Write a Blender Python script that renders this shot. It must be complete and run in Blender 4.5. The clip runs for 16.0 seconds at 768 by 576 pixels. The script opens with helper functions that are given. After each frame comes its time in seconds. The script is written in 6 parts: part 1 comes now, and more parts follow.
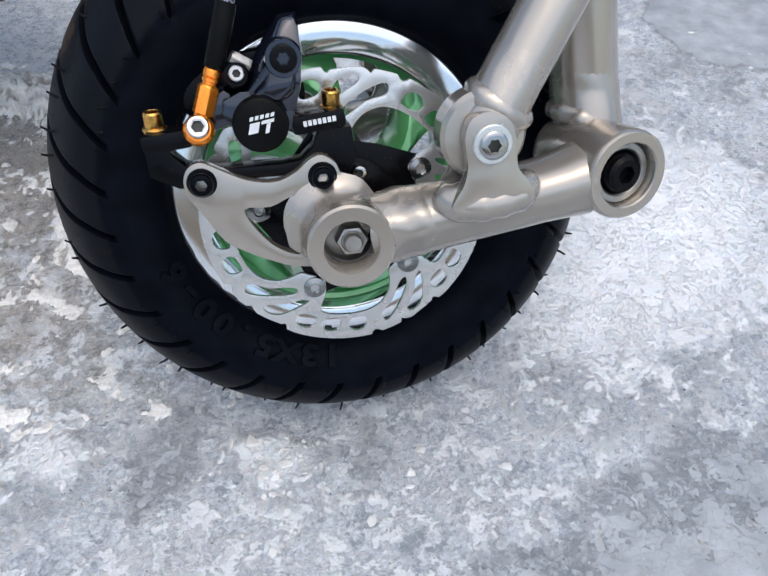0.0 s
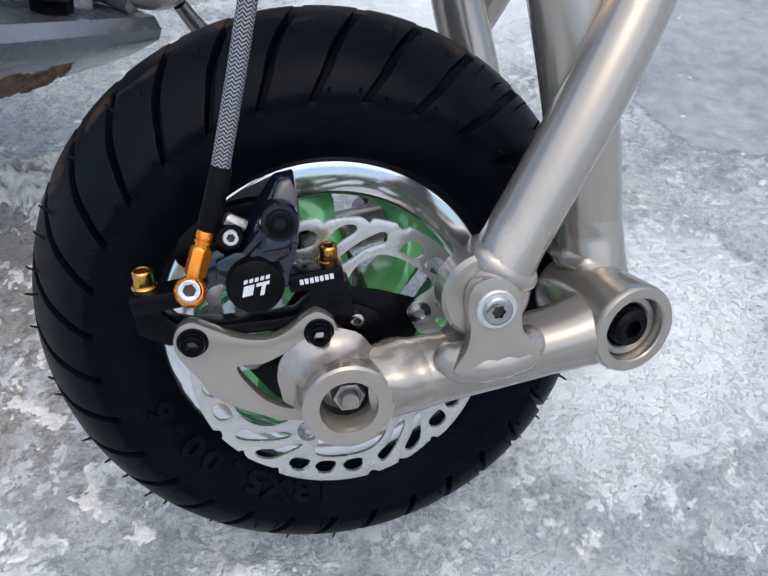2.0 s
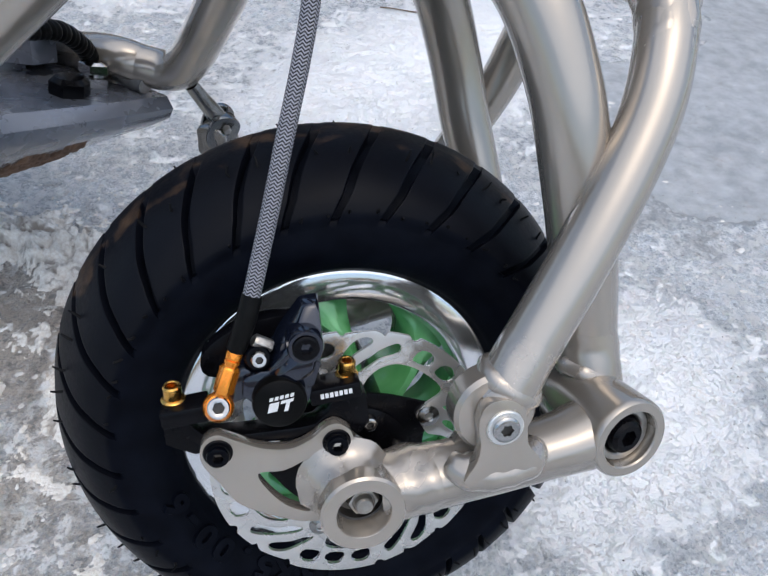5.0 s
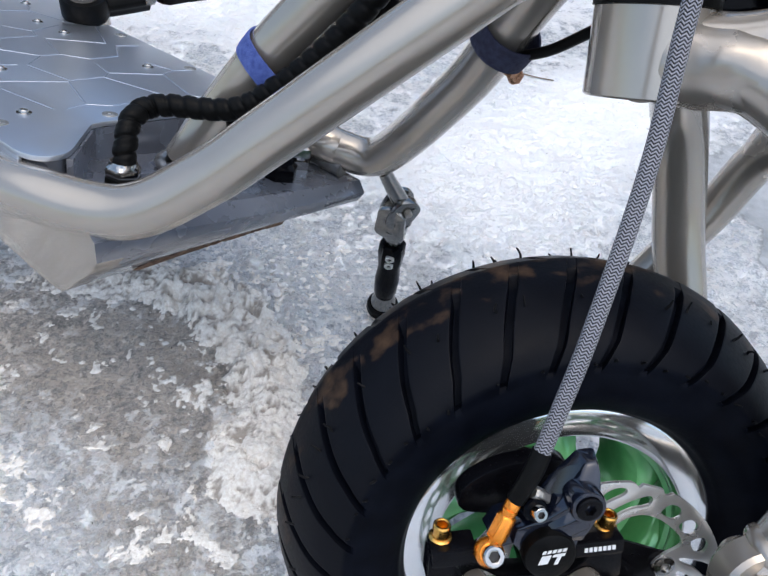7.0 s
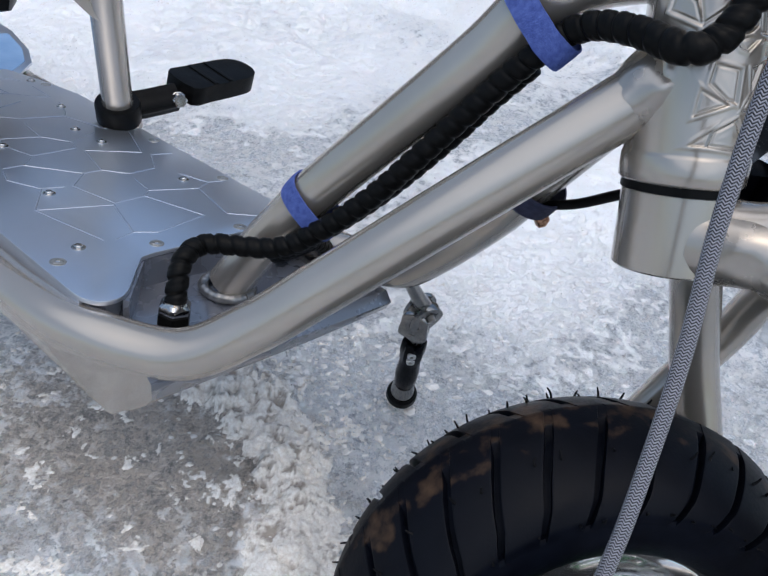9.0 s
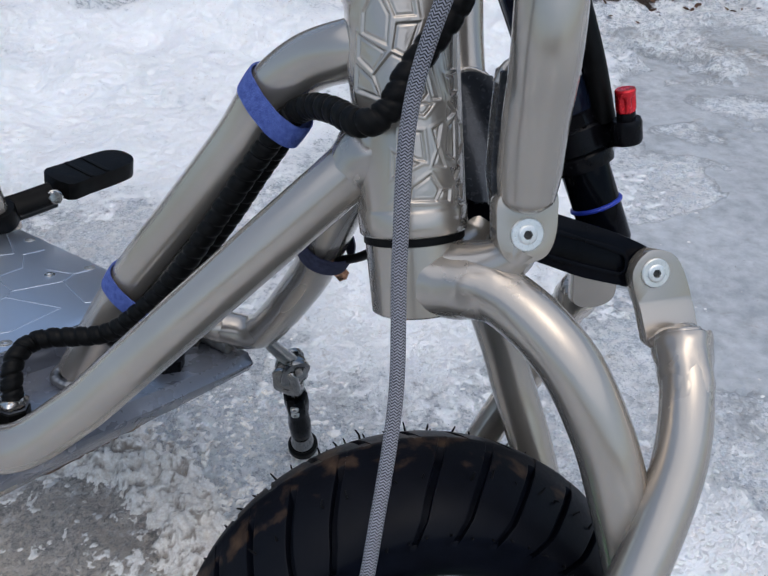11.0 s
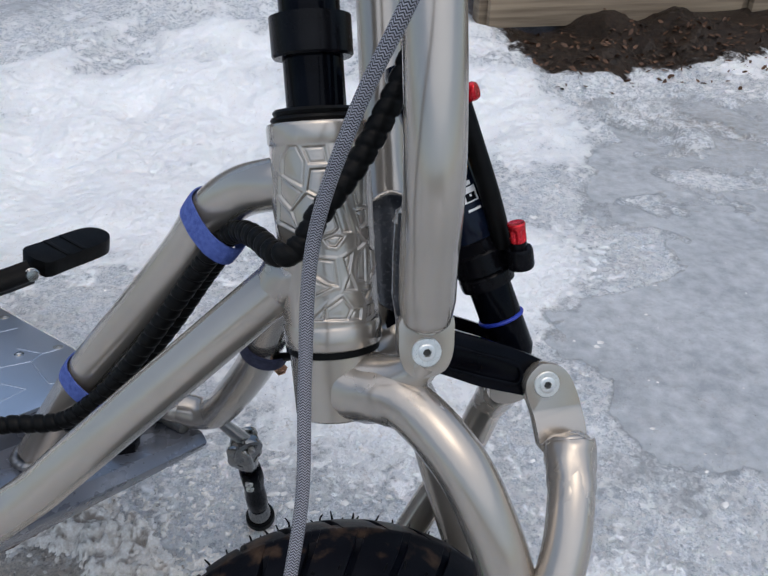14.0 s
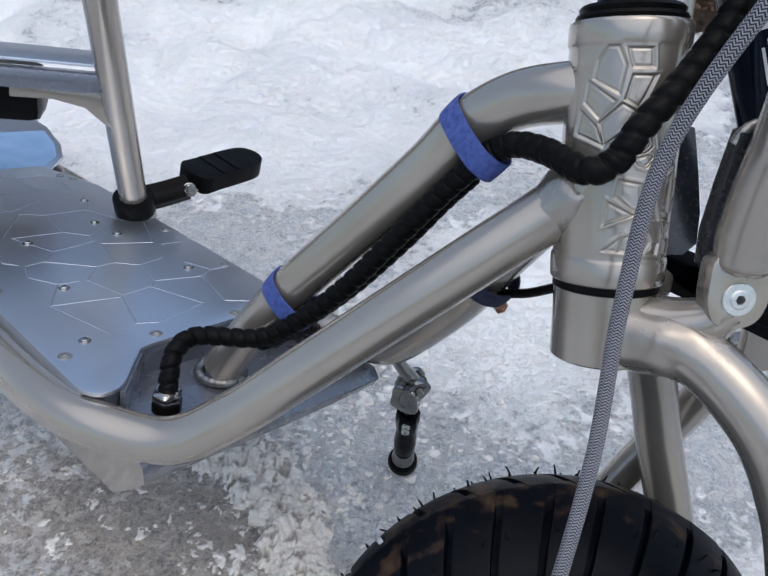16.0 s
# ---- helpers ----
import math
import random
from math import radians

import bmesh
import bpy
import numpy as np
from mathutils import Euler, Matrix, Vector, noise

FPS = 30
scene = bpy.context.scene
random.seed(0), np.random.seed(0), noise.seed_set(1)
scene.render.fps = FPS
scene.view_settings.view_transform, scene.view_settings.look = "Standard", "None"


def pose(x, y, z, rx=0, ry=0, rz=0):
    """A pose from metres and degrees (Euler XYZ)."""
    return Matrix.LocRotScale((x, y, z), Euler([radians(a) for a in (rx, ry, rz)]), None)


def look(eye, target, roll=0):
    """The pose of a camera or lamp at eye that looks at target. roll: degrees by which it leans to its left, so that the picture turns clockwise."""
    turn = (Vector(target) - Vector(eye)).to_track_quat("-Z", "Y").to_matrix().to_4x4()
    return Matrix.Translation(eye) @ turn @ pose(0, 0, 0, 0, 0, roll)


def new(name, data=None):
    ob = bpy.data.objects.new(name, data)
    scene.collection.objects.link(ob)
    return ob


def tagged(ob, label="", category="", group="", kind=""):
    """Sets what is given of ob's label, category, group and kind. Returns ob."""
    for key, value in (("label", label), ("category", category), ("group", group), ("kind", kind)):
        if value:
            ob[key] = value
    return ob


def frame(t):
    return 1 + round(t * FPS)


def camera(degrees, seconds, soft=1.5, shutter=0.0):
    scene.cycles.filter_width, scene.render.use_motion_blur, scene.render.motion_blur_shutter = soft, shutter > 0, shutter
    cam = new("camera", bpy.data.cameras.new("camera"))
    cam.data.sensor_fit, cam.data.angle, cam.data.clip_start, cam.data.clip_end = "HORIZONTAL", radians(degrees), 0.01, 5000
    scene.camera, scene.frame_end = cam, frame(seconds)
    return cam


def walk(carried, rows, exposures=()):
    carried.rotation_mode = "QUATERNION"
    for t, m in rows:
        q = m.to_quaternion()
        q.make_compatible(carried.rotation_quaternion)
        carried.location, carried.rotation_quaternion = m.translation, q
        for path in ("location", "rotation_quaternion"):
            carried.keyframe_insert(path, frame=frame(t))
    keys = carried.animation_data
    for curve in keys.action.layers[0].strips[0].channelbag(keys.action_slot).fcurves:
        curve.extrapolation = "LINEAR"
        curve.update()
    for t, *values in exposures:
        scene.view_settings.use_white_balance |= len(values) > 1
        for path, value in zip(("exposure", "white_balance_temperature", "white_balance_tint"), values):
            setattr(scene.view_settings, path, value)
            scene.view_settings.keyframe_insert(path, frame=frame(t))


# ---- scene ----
cam = camera(58.7, 16.0)
# seconds, place in metres, turn in degrees
ROWS = [
    (0.0, -0.0353, -0.3332, 0.4260, 40.90, -1.74, -10.42),
    (0.5, -0.0369, -0.3194, 0.4255, 41.77, -2.17, -10.25),
    (1.0, -0.0314, -0.2992, 0.4298, 42.48, -1.74, -9.66),
    (1.5, -0.0299, -0.2901, 0.4409, 42.91, -2.19, -10.15),
    (2.0, -0.0312, -0.2834, 0.4535, 43.97, -2.57, -10.77),
    (2.5, -0.0319, -0.2761, 0.4596, 44.81, -2.25, -11.07),
    (3.0, -0.0329, -0.2769, 0.4655, 45.10, -2.14, -11.27),
    (5.5, -0.0607, -0.2511, 0.5074, 46.14, -4.99, -10.65),
    (6.0, -0.0953, -0.2345, 0.5158, 46.69, -5.45, -8.12),
    (6.5, -0.1286, -0.2232, 0.5199, 47.00, -5.52, -5.88),
    (7.0, -0.1545, -0.2135, 0.5333, 47.17, -5.96, -4.71),
    (7.5, -0.1865, -0.2012, 0.5609, 47.75, -6.74, -3.35),
    (8.0, -0.2045, -0.1884, 0.5738, 47.50, -7.28, -2.47),
    (8.5, -0.2060, -0.1839, 0.5833, 48.23, -6.74, -3.01),
    (9.0, -0.1886, -0.1842, 0.6017, 49.46, -6.25, -5.19),
    (9.5, -0.1600, -0.1897, 0.6121, 50.62, -5.51, -7.47),
    (10.0, -0.1259, -0.1985, 0.6221, 51.71, -3.56, -9.19),
    (12.5, -0.0055, -0.2465, 0.6635, 54.65, 1.98, -10.57),
    (13.0, -0.0007, -0.2469, 0.6708, 55.41, 1.93, -10.15),
    (13.5, -0.0076, -0.2464, 0.6886, 56.25, 0.51, -10.38),
    (14.0, -0.0177, -0.2445, 0.7017, 56.92, -0.80, -10.50),
    (14.5, -0.0397, -0.2388, 0.7108, 57.39, -2.37, -10.41),
    (15.0, -0.0657, -0.2290, 0.7020, 56.66, -2.40, -8.41),
    (15.5, -0.1089, -0.2126, 0.6753, 54.88, -3.20, -6.33),
    (16.0, -0.1419, -0.2019, 0.6534, 53.37, -2.76, -3.44),
]
EXPOSURES = ((0.0, 0.04, 6400, 6), (1.0, 0.02, 6400, 6), (2.5, -0.08, 6370, 6), (5.5, 0.02, 6410, 6), (6.5, 0.14, 6420, 6), (7.0, 0.15, 6390, 6), (8.0, 0.0, 6300, 6), (8.5, -0.12, 6270, 6), (9.5, -0.14, 6260, 6), (10.0, -0.19, 6240, 6), (12.5, -0.29, 6380, 6), (14.0, -0.29, 6420, 6), (15.0, -0.34, 6370, 6), (16.0, -0.25, 6340, 6))
walk(cam, [(t, pose(*place)) for t, *place in ROWS], EXPOSURES)

# ---- light ----
SUN_UP, SUN_TURN = radians(74), radians(165)
world = bpy.data.worlds.new("world")
scene.world = world
world.use_nodes = True
wn = world.node_tree.nodes
sky = wn.new("ShaderNodeTexSky")
sky.sky_type, sky.sun_disc = "NISHITA", False
sky.sun_elevation, sky.sun_rotation = SUN_UP, SUN_TURN
sky.air_density, sky.dust_density = 1.0, 2.5
world.node_tree.links.new(sky.outputs[0], wn["Background"].inputs[0])
wn["Background"].inputs[1].default_value = 0.19
sun = new("sun", bpy.data.lights.new("sun", "SUN"))
sun.data.energy, sun.data.angle, sun.data.color = 1.45, radians(112), (1.0, 0.945, 0.895)
sun_way = Vector((math.sin(SUN_TURN) * math.cos(SUN_UP), math.cos(SUN_TURN) * math.cos(SUN_UP), math.sin(SUN_UP)))
sun.matrix_world = look(sun_way * 20, (0, 0, 0))

# ---- frames of reference ----
WHEEL = pose(0, 0, 0.1516, -22.87, 0, 0)
DECK = Matrix((
    (0.6834, 0.7229, 0.1018, -0.3396),
    (-0.7255, 0.6570, 0.2048, 0.2263),
    (0.0812, -0.2138, 0.9735, 0.2799),
    (0, 0, 0, 1)))
FLIP = Matrix.Diagonal((1, -1, 1, 1))
ONE = Matrix.Identity(4)


# ---- materials ----
def material(name, low, high, scale=40.0, rough=(0.4, 0.55), metal=0.0, bump=0.0, bump_scale=200.0, coat=0.0, fine=None, stretch=(1, 1, 1), detail=5.0, random_tone=0.0, spec=0.5):
    """Two tones mixed by a noise, a finer noise on gloss and relief."""
    m = bpy.data.materials.new(name)
    m.use_nodes = True
    n, l = m.node_tree.nodes, m.node_tree.links
    b = n["Principled BSDF"]
    tc, mp = n.new("ShaderNodeTexCoord"), n.new("ShaderNodeMapping")
    l.new(tc.outputs["Object"], mp.inputs[0])
    mp.inputs["Scale"].default_value = stretch
    no = n.new("ShaderNodeTexNoise")
    no.inputs["Scale"].default_value, no.inputs["Detail"].default_value = scale, detail
    l.new(mp.outputs[0], no.inputs["Vector"])
    ra = n.new("ShaderNodeValToRGB")
    ra.color_ramp.elements[0].position, ra.color_ramp.elements[1].position = 0.33, 0.67
    ra.color_ramp.elements[0].color, ra.color_ramp.elements[1].color = (*low, 1), (*high, 1)
    l.new(no.outputs["Fac"], ra.inputs[0])
    colour = ra.outputs[0]
    if random_tone:
        oi, hs = n.new("ShaderNodeObjectInfo"), n.new("ShaderNodeHueSaturation")
        mr = n.new("ShaderNodeMapRange")
        mr.inputs[3].default_value, mr.inputs[4].default_value = 1 - random_tone, 1 + random_tone
        l.new(oi.outputs["Random"], mr.inputs[0])
        l.new(mr.outputs[0], hs.inputs["Value"])
        l.new(colour, hs.inputs["Color"])
        colour = hs.outputs[0]
    l.new(colour, b.inputs["Base Color"])
    n2 = n.new("ShaderNodeTexNoise")
    n2.inputs["Scale"].default_value, n2.inputs["Detail"].default_value = fine or scale * 6, 4
    l.new(mp.outputs[0], n2.inputs["Vector"])
    rr = n.new("ShaderNodeMapRange")
    rr.inputs[1].default_value, rr.inputs[2].default_value = 0.3, 0.7
    rr.inputs[3].default_value, rr.inputs[4].default_value = rough
    l.new(n2.outputs["Fac"], rr.inputs[0])
    l.new(rr.outputs[0], b.inputs["Roughness"])
    b.inputs["Metallic"].default_value, b.inputs["Coat Weight"].default_value = metal, coat
    b.inputs["Coat Roughness"].default_value = 0.08
    b.inputs["Specular IOR Level"].default_value = spec
    if bump:
        n3, bp = n.new("ShaderNodeTexNoise"), n.new("ShaderNodeBump")
        n3.inputs["Scale"].default_value, n3.inputs["Detail"].default_value = bump_scale, 4
        l.new(mp.outputs[0], n3.inputs["Vector"])
        bp.inputs["Strength"].default_value, bp.inputs["Distance"].default_value = bump, 0.001
        l.new(n3.outputs["Fac"], bp.inputs["Height"])
        l.new(bp.outputs[0], b.inputs["Normal"])
    return m


PAINT = material("champagne_paint", (0.392, 0.350, 0.302), (0.452, 0.405, 0.352), 9, (0.22, 0.25), 0.66, 0.0, 260, 0.7, fine=12)
WELD = material("welded_paint", (0.380, 0.340, 0.296), (0.452, 0.405, 0.354), 30, (0.22, 0.29), 0.66, 0.12, 160, 0.7, fine=60)
HAMMER = material("hammered_paint", (0.022, 0.025, 0.031), (0.040, 0.044, 0.052), 60, (0.20, 0.30), 0.3, 0.18, 160, 0.3)
HULL = material("hull_paint", (0.16, 0.173, 0.212), (0.22, 0.233, 0.27), 9, (0.22, 0.32), 0.5, 0.03, 300, 0.8)
RUST = material("muddy_edge", (0.07, 0.036, 0.020), (0.20, 0.115, 0.07), 90, (0.6, 0.9), 0.0, 0.6, 300)
RIDGE = material("pressed_ridge", (0.44, 0.48, 0.56), (0.50, 0.54, 0.62), 60, (0.40, 0.48), 0.9)
CALIPER = material("caliper_paint", (0.008, 0.011, 0.022), (0.014, 0.019, 0.038), 60, (0.12, 0.16), 0.5, 0.0, 300, 1.0, fine=40)
ALU = material("brushed_aluminium", (0.64, 0.68, 0.75), (0.72, 0.755, 0.82), 6, (0.30, 0.36), 0.95, 0, 300, fine=14)
CHROME = material("bright_chrome", (0.40, 0.39, 0.38), (0.50, 0.49, 0.48), 120, (0.10, 0.2), 1.0)
STEEL = material("dull_steel", (0.36, 0.34, 0.31), (0.52, 0.50, 0.47), 160, (0.28, 0.45), 0.95, 0.25, 500)
POLISHED = material("polished_rim", (0.78, 0.79, 0.81), (0.86, 0.87, 0.89), 20, (0.10, 0.14), 0.95, 0.0, 500, fine=30)
ZINC = material("zinc_plate", (0.66, 0.66, 0.64), (0.76, 0.76, 0.74), 200, (0.26, 0.36), 0.8, 0.1, 900)
DISC = material("disc_steel", (0.64, 0.625, 0.60), (0.72, 0.70, 0.675), 20, (0.24, 0.30), 0.8, 0.0, 700, fine=40)
GREEN = material("candy_green", (0.09, 0.37, 0.12), (0.20, 0.56, 0.23), 28, (0.12, 0.22), 0.2, 0.1, 60, 0.8)
BLACK = material("black_anodised", (0.0022, 0.0022, 0.003), (0.0045, 0.0045, 0.006), 60, (0.18, 0.28), 0.0, 0.06, 500, 0.0, spec=0.12)
GLOSS = material("black_gloss", (0.0012, 0.0014, 0.0026), (0.0026, 0.0032, 0.0055), 60, (0.08, 0.13), 0.0, 0.02, 300, 0.0, spec=0.075)
NAVY = material("navy_gloss", (0.004, 0.006, 0.014), (0.007, 0.011, 0.024), 60, (0.10, 0.16), 0.0, 0.02, 300, 0.0, spec=0.2)
# near-black for recesses: their shade is put into the colour
RECESS_SHADE = material("recess_shade", (0.010, 0.009, 0.008), (0.03, 0.027, 0.024), 400, (0.4, 0.6))
PLASTIC = material("black_plastic", (0.003, 0.003, 0.003), (0.006, 0.006, 0.006), 90, (0.30, 0.40), 0.0, 0.15, 600, spec=0.08)
NICKEL = material("nickel_plate", (0.20, 0.20, 0.20), (0.32, 0.32, 0.31), 40, (0.14, 0.22), 1.0, 0.02, 300)
RAW_WELD = material("bare_weld", (0.24, 0.235, 0.23), (0.40, 0.39, 0.38), 120, (0.30, 0.42), 0.9, 0.4, 300)
GOLD = material("gold_anodised", (0.62, 0.34, 0.08), (0.74, 0.43, 0.12), 120, (0.18, 0.28), 1.0)
ORANGE = material("orange_anodised", (0.85, 0.24, 0.015), (0.95, 0.32, 0.03), 120, (0.16, 0.26), 0.75, 0, 400, 0.4)
COPPER = material("copper_bolt", (0.38, 0.20, 0.12), (0.60, 0.36, 0.24), 300, (0.2, 0.4), 1.0)
RED = material("red_anodised", (0.55, 0.004, 0.012), (0.70, 0.008, 0.02), 120, (0.18, 0.3), 0.6, 0, 400, 0.4)
BLUE = material("blue_band", (0.015, 0.03, 0.30), (0.02, 0.05, 0.42), 120, (0.4, 0.5))
VELCRO = material("blue_velcro", (0.045, 0.075, 0.27), (0.085, 0.13, 0.40), 260, (0.8, 0.95), 0.0, 0.9, 900)
VELCRO_DARK = material("dark_velcro", (0.02, 0.022, 0.05), (0.04, 0.045, 0.09), 260, (0.85, 0.95), 0.0, 0.8, 900)
WHITE = material("white_print", (0.70, 0.70, 0.70), (0.78, 0.78, 0.78), 200, (0.4, 0.5))
AMBER = material("amber_print", (0.75, 0.36, 0.03), (0.85, 0.44, 0.05), 200, (0.4, 0.5))
BLUE_PATCH = material("pale_blue_patch", (0.20, 0.34, 0.56), (0.27, 0.42, 0.64), 30, (0.3, 0.4))


def rubber_material():
    """Black rubber, sky sheen painted as a tone on the tread blocks, and brown mud dried on the crown."""
    m = material("tyre_rubber", (0.0020, 0.0026, 0.0050), (0.0040, 0.0052, 0.0095), 70, (0.38, 0.48), 0.0, 0.10, 500)
    n, l = m.node_tree.nodes, m.node_tree.links
    b = n["Principled BSDF"]
    base = b.inputs["Base Color"].links[0].from_socket
    tc = n.new("ShaderNodeTexCoord")

    def spread(name, gain, scale, lo, hi):
        at, no, mu, ra = n.new("ShaderNodeAttribute"), n.new("ShaderNodeTexNoise"), n.new("ShaderNodeMath"), n.new("ShaderNodeMapRange")
        at.attribute_name = name
        no.inputs["Scale"].default_value, no.inputs["Detail"].default_value = scale, 9
        l.new(tc.outputs["Object"], no.inputs["Vector"])
        mu.operation = "MULTIPLY_ADD"
        l.new(at.outputs["Fac"], mu.inputs[0])
        mu.inputs[1].default_value = gain
        l.new(no.outputs["Fac"], mu.inputs[2])
        ra.inputs[1].default_value, ra.inputs[2].default_value = lo, hi
        l.new(mu.outputs[0], ra.inputs[0])
        return ra.outputs[0]

    def over(f, under, colour):
        mx = n.new("ShaderNodeMix")
        mx.data_type = "RGBA"
        l.new(f, mx.inputs["Factor"])
        l.new(under, mx.inputs["A"])
        mx.inputs["B"].default_value = (*colour, 1)
        return mx.outputs["Result"]

    # reflected sky on the tread blocks, put into their colour and gloss
    sheen_mask = spread("tread_sheen", 1.0, 16, 0.95, 1.75)
    col = over(sheen_mask, base, (0.0046, 0.0050, 0.0072))
    col = over(spread("mud", 0.44, 58, 0.95, 1.15), col, (0.066, 0.041, 0.026))
    l.new(col, b.inputs["Base Color"])
    gloss = n.new("ShaderNodeMapRange")
    gloss.inputs[3].default_value, gloss.inputs[4].default_value = 0.04, 0.10
    l.new(sheen_mask, gloss.inputs[0])
    l.new(gloss.outputs[0], b.inputs["Specular IOR Level"])
    return m


def braid_material():
    """Grey and black strands in a fine herringbone round the hose, laid along its own length."""
    m = bpy.data.materials.new("braided_sleeve")
    m.use_nodes = True
    n, l = m.node_tree.nodes, m.node_tree.links
    b = n["Principled BSDF"]
    uv = n.new("ShaderNodeUVMap")
    se = n.new("ShaderNodeSeparateXYZ")
    l.new(uv.outputs[0], se.inputs[0])

    def math_node(op, a, c=None, d=None):
        k = n.new("ShaderNodeMath")
        k.operation = op
        for i, v in enumerate((a, c, d)):
            if v is None:
                continue
            if isinstance(v, (int, float)):
                k.inputs[i].default_value = v
            else:
                l.new(v, k.inputs[i])
        return k.outputs[0]

    across = math_node("PINGPONG", math_node("MULTIPLY", se.outputs[0], 16.0), 1.0)
    wave = math_node("SINE", math_node("MULTIPLY_ADD", se.outputs[1], 2 * math.pi * 640, math_node("MULTIPLY", across, 5.4)))
    ra = n.new("ShaderNodeValToRGB")
    ra.color_ramp.elements[0].position, ra.color_ramp.elements[1].position = 0.35, 0.62
    ra.color_ramp.elements[0].color, ra.color_ramp.elements[1].color = (0.012, 0.012, 0.016, 1), (0.33, 0.33, 0.37, 1)
    l.new(math_node("MULTIPLY_ADD", wave, 0.5, 0.5), ra.inputs[0])
    l.new(ra.outputs[0], b.inputs["Base Color"])
    bp = n.new("ShaderNodeBump")
    bp.inputs["Strength"].default_value, bp.inputs["Distance"].default_value = 0.5, 0.0006
    l.new(wave, bp.inputs["Height"])
    l.new(bp.outputs[0], b.inputs["Normal"])
    b.inputs["Roughness"].default_value = 0.45
    return m


def ground_material():
    """Trodden snow over grey ice, with brown slush where it has been driven over."""
    m = bpy.data.materials.new("snow_and_ice")
    m.use_nodes = True
    n, l = m.node_tree.nodes, m.node_tree.links
    b = n["Principled BSDF"]
    tc = n.new("ShaderNodeTexCoord")

    def noise_node(scale, detail=6.0, rough=0.6, offset=(0, 0, 0)):
        mp, no = n.new("ShaderNodeMapping"), n.new("ShaderNodeTexNoise")
        mp.inputs["Location"].default_value = offset
        l.new(tc.outputs["Object"], mp.inputs[0])
        l.new(mp.outputs[0], no.inputs["Vector"])
        no.inputs["Scale"].default_value, no.inputs["Detail"].default_value, no.inputs["Roughness"].default_value = scale, detail, rough
        return no.outputs["Fac"]

    def ramp(v, p0, p1, c0=(0, 0, 0), c1=(1, 1, 1)):
        k, r = n.new("ShaderNodeMapRange"), n.new("ShaderNodeValToRGB")
        k.inputs[1].default_value, k.inputs[2].default_value = p0, p1
        r.color_ramp.elements[0].color, r.color_ramp.elements[1].color = (*c0, 1), (*c1, 1)
        l.new(v, k.inputs[0])
        l.new(k.outputs[0], r.inputs[0])
        return r.outputs[0]

    def mix(f, a, c):
        x = n.new("ShaderNodeMix")
        x.data_type = "RGBA"
        l.new(f, x.inputs["Factor"])
        l.new(a, x.inputs["A"])
        l.new(c, x.inputs["B"])
        return x.outputs["Result"]

    def add(a, c, k):
        x = n.new("ShaderNodeMath")
        x.operation = "MULTIPLY_ADD"
        l.new(a, x.inputs[0])
        x.inputs[1].default_value = k
        l.new(c, x.inputs[2])
        return x.outputs[0]

    at = n.new("ShaderNodeAttribute")
    at.attribute_name = "cover"
    se = n.new("ShaderNodeSeparateColor")
    l.new(at.outputs["Color"], se.inputs[0])
    snowy, dirty, soil = se.outputs[0], se.outputs[1], se.outputs[2]
    bare = n.new("ShaderNodeAttribute")
    bare.attribute_name = "bare_ice"
    flake = noise_node(52, 9, 0.68, (2, 3, 0))
    edge = noise_node(15, 9, 0.66, (4, 9, 0))
    soft = noise_node(5, 5, 0.5, (1, 7, 0))
    fine = noise_node(300, 5, 0.75, (5, 5, 0))
    # chips of broken crust, each with a tone of its own
    wob = n.new("ShaderNodeMix")
    wob.data_type, wob.blend_type = "RGBA", "LINEAR_LIGHT"
    wob.inputs["Factor"].default_value = 0.012
    warp = n.new("ShaderNodeTexNoise")
    warp.inputs["Scale"].default_value, warp.inputs["Detail"].default_value = 70, 4
    l.new(tc.outputs["Object"], warp.inputs["Vector"])
    l.new(tc.outputs["Object"], wob.inputs["A"])
    l.new(warp.outputs["Color"], wob.inputs["B"])

    def chip_node(scale):
        vo, sp = n.new("ShaderNodeTexVoronoi"), n.new("ShaderNodeSeparateColor")
        vo.inputs["Scale"].default_value = scale
        l.new(wob.outputs["Result"], vo.inputs["Vector"])
        l.new(vo.outputs["Color"], sp.inputs[0])
        return sp.outputs[0]

    chips = add(chip_node(360), add(chip_node(80), chip_node(190), 0.38), 0.30)
    # frozen grains: white flakes in blue-grey ice
    grains = ramp(add(chips, add(fine, add(edge, add(soft, flake, 0.2), 0.5), 0.95), 0.24), 1.28, 1.64, (0.34, 0.365, 0.395), (0.88, 0.89, 0.90))
    snow = ramp(add(chips, add(fine, add(edge, add(flake, soft, 0.35), 0.5), 0.45), 0.12), 1.00, 1.43, (0.70, 0.72, 0.745), (0.93, 0.932, 0.935))
    mask = ramp(add(chips, add(snowy, add(flake, add(fine, edge, 0.15), 0.8), 1.0), 0.12), 1.56, 1.70)
    col = mix(mask, grains, snow)
    deep = n.new("ShaderNodeMath")
    deep.operation = "MULTIPLY"
    l.new(ramp(snowy, 0.62, 0.92), deep.inputs[0])
    deep.inputs[1].default_value = 0.8
    pure = n.new("ShaderNodeRGB")
    pure.outputs[0].default_value = (0.95, 0.95, 0.945, 1)
    col = mix(deep.outputs[0], col, pure.outputs[0])
    # crisp white crusts that stand on the grains
    crust = ramp(add(chips, add(edge, add(fine, flake, 0.30), 0.40), 0.10), 0.93, 0.97)
    pale = n.new("ShaderNodeRGB")
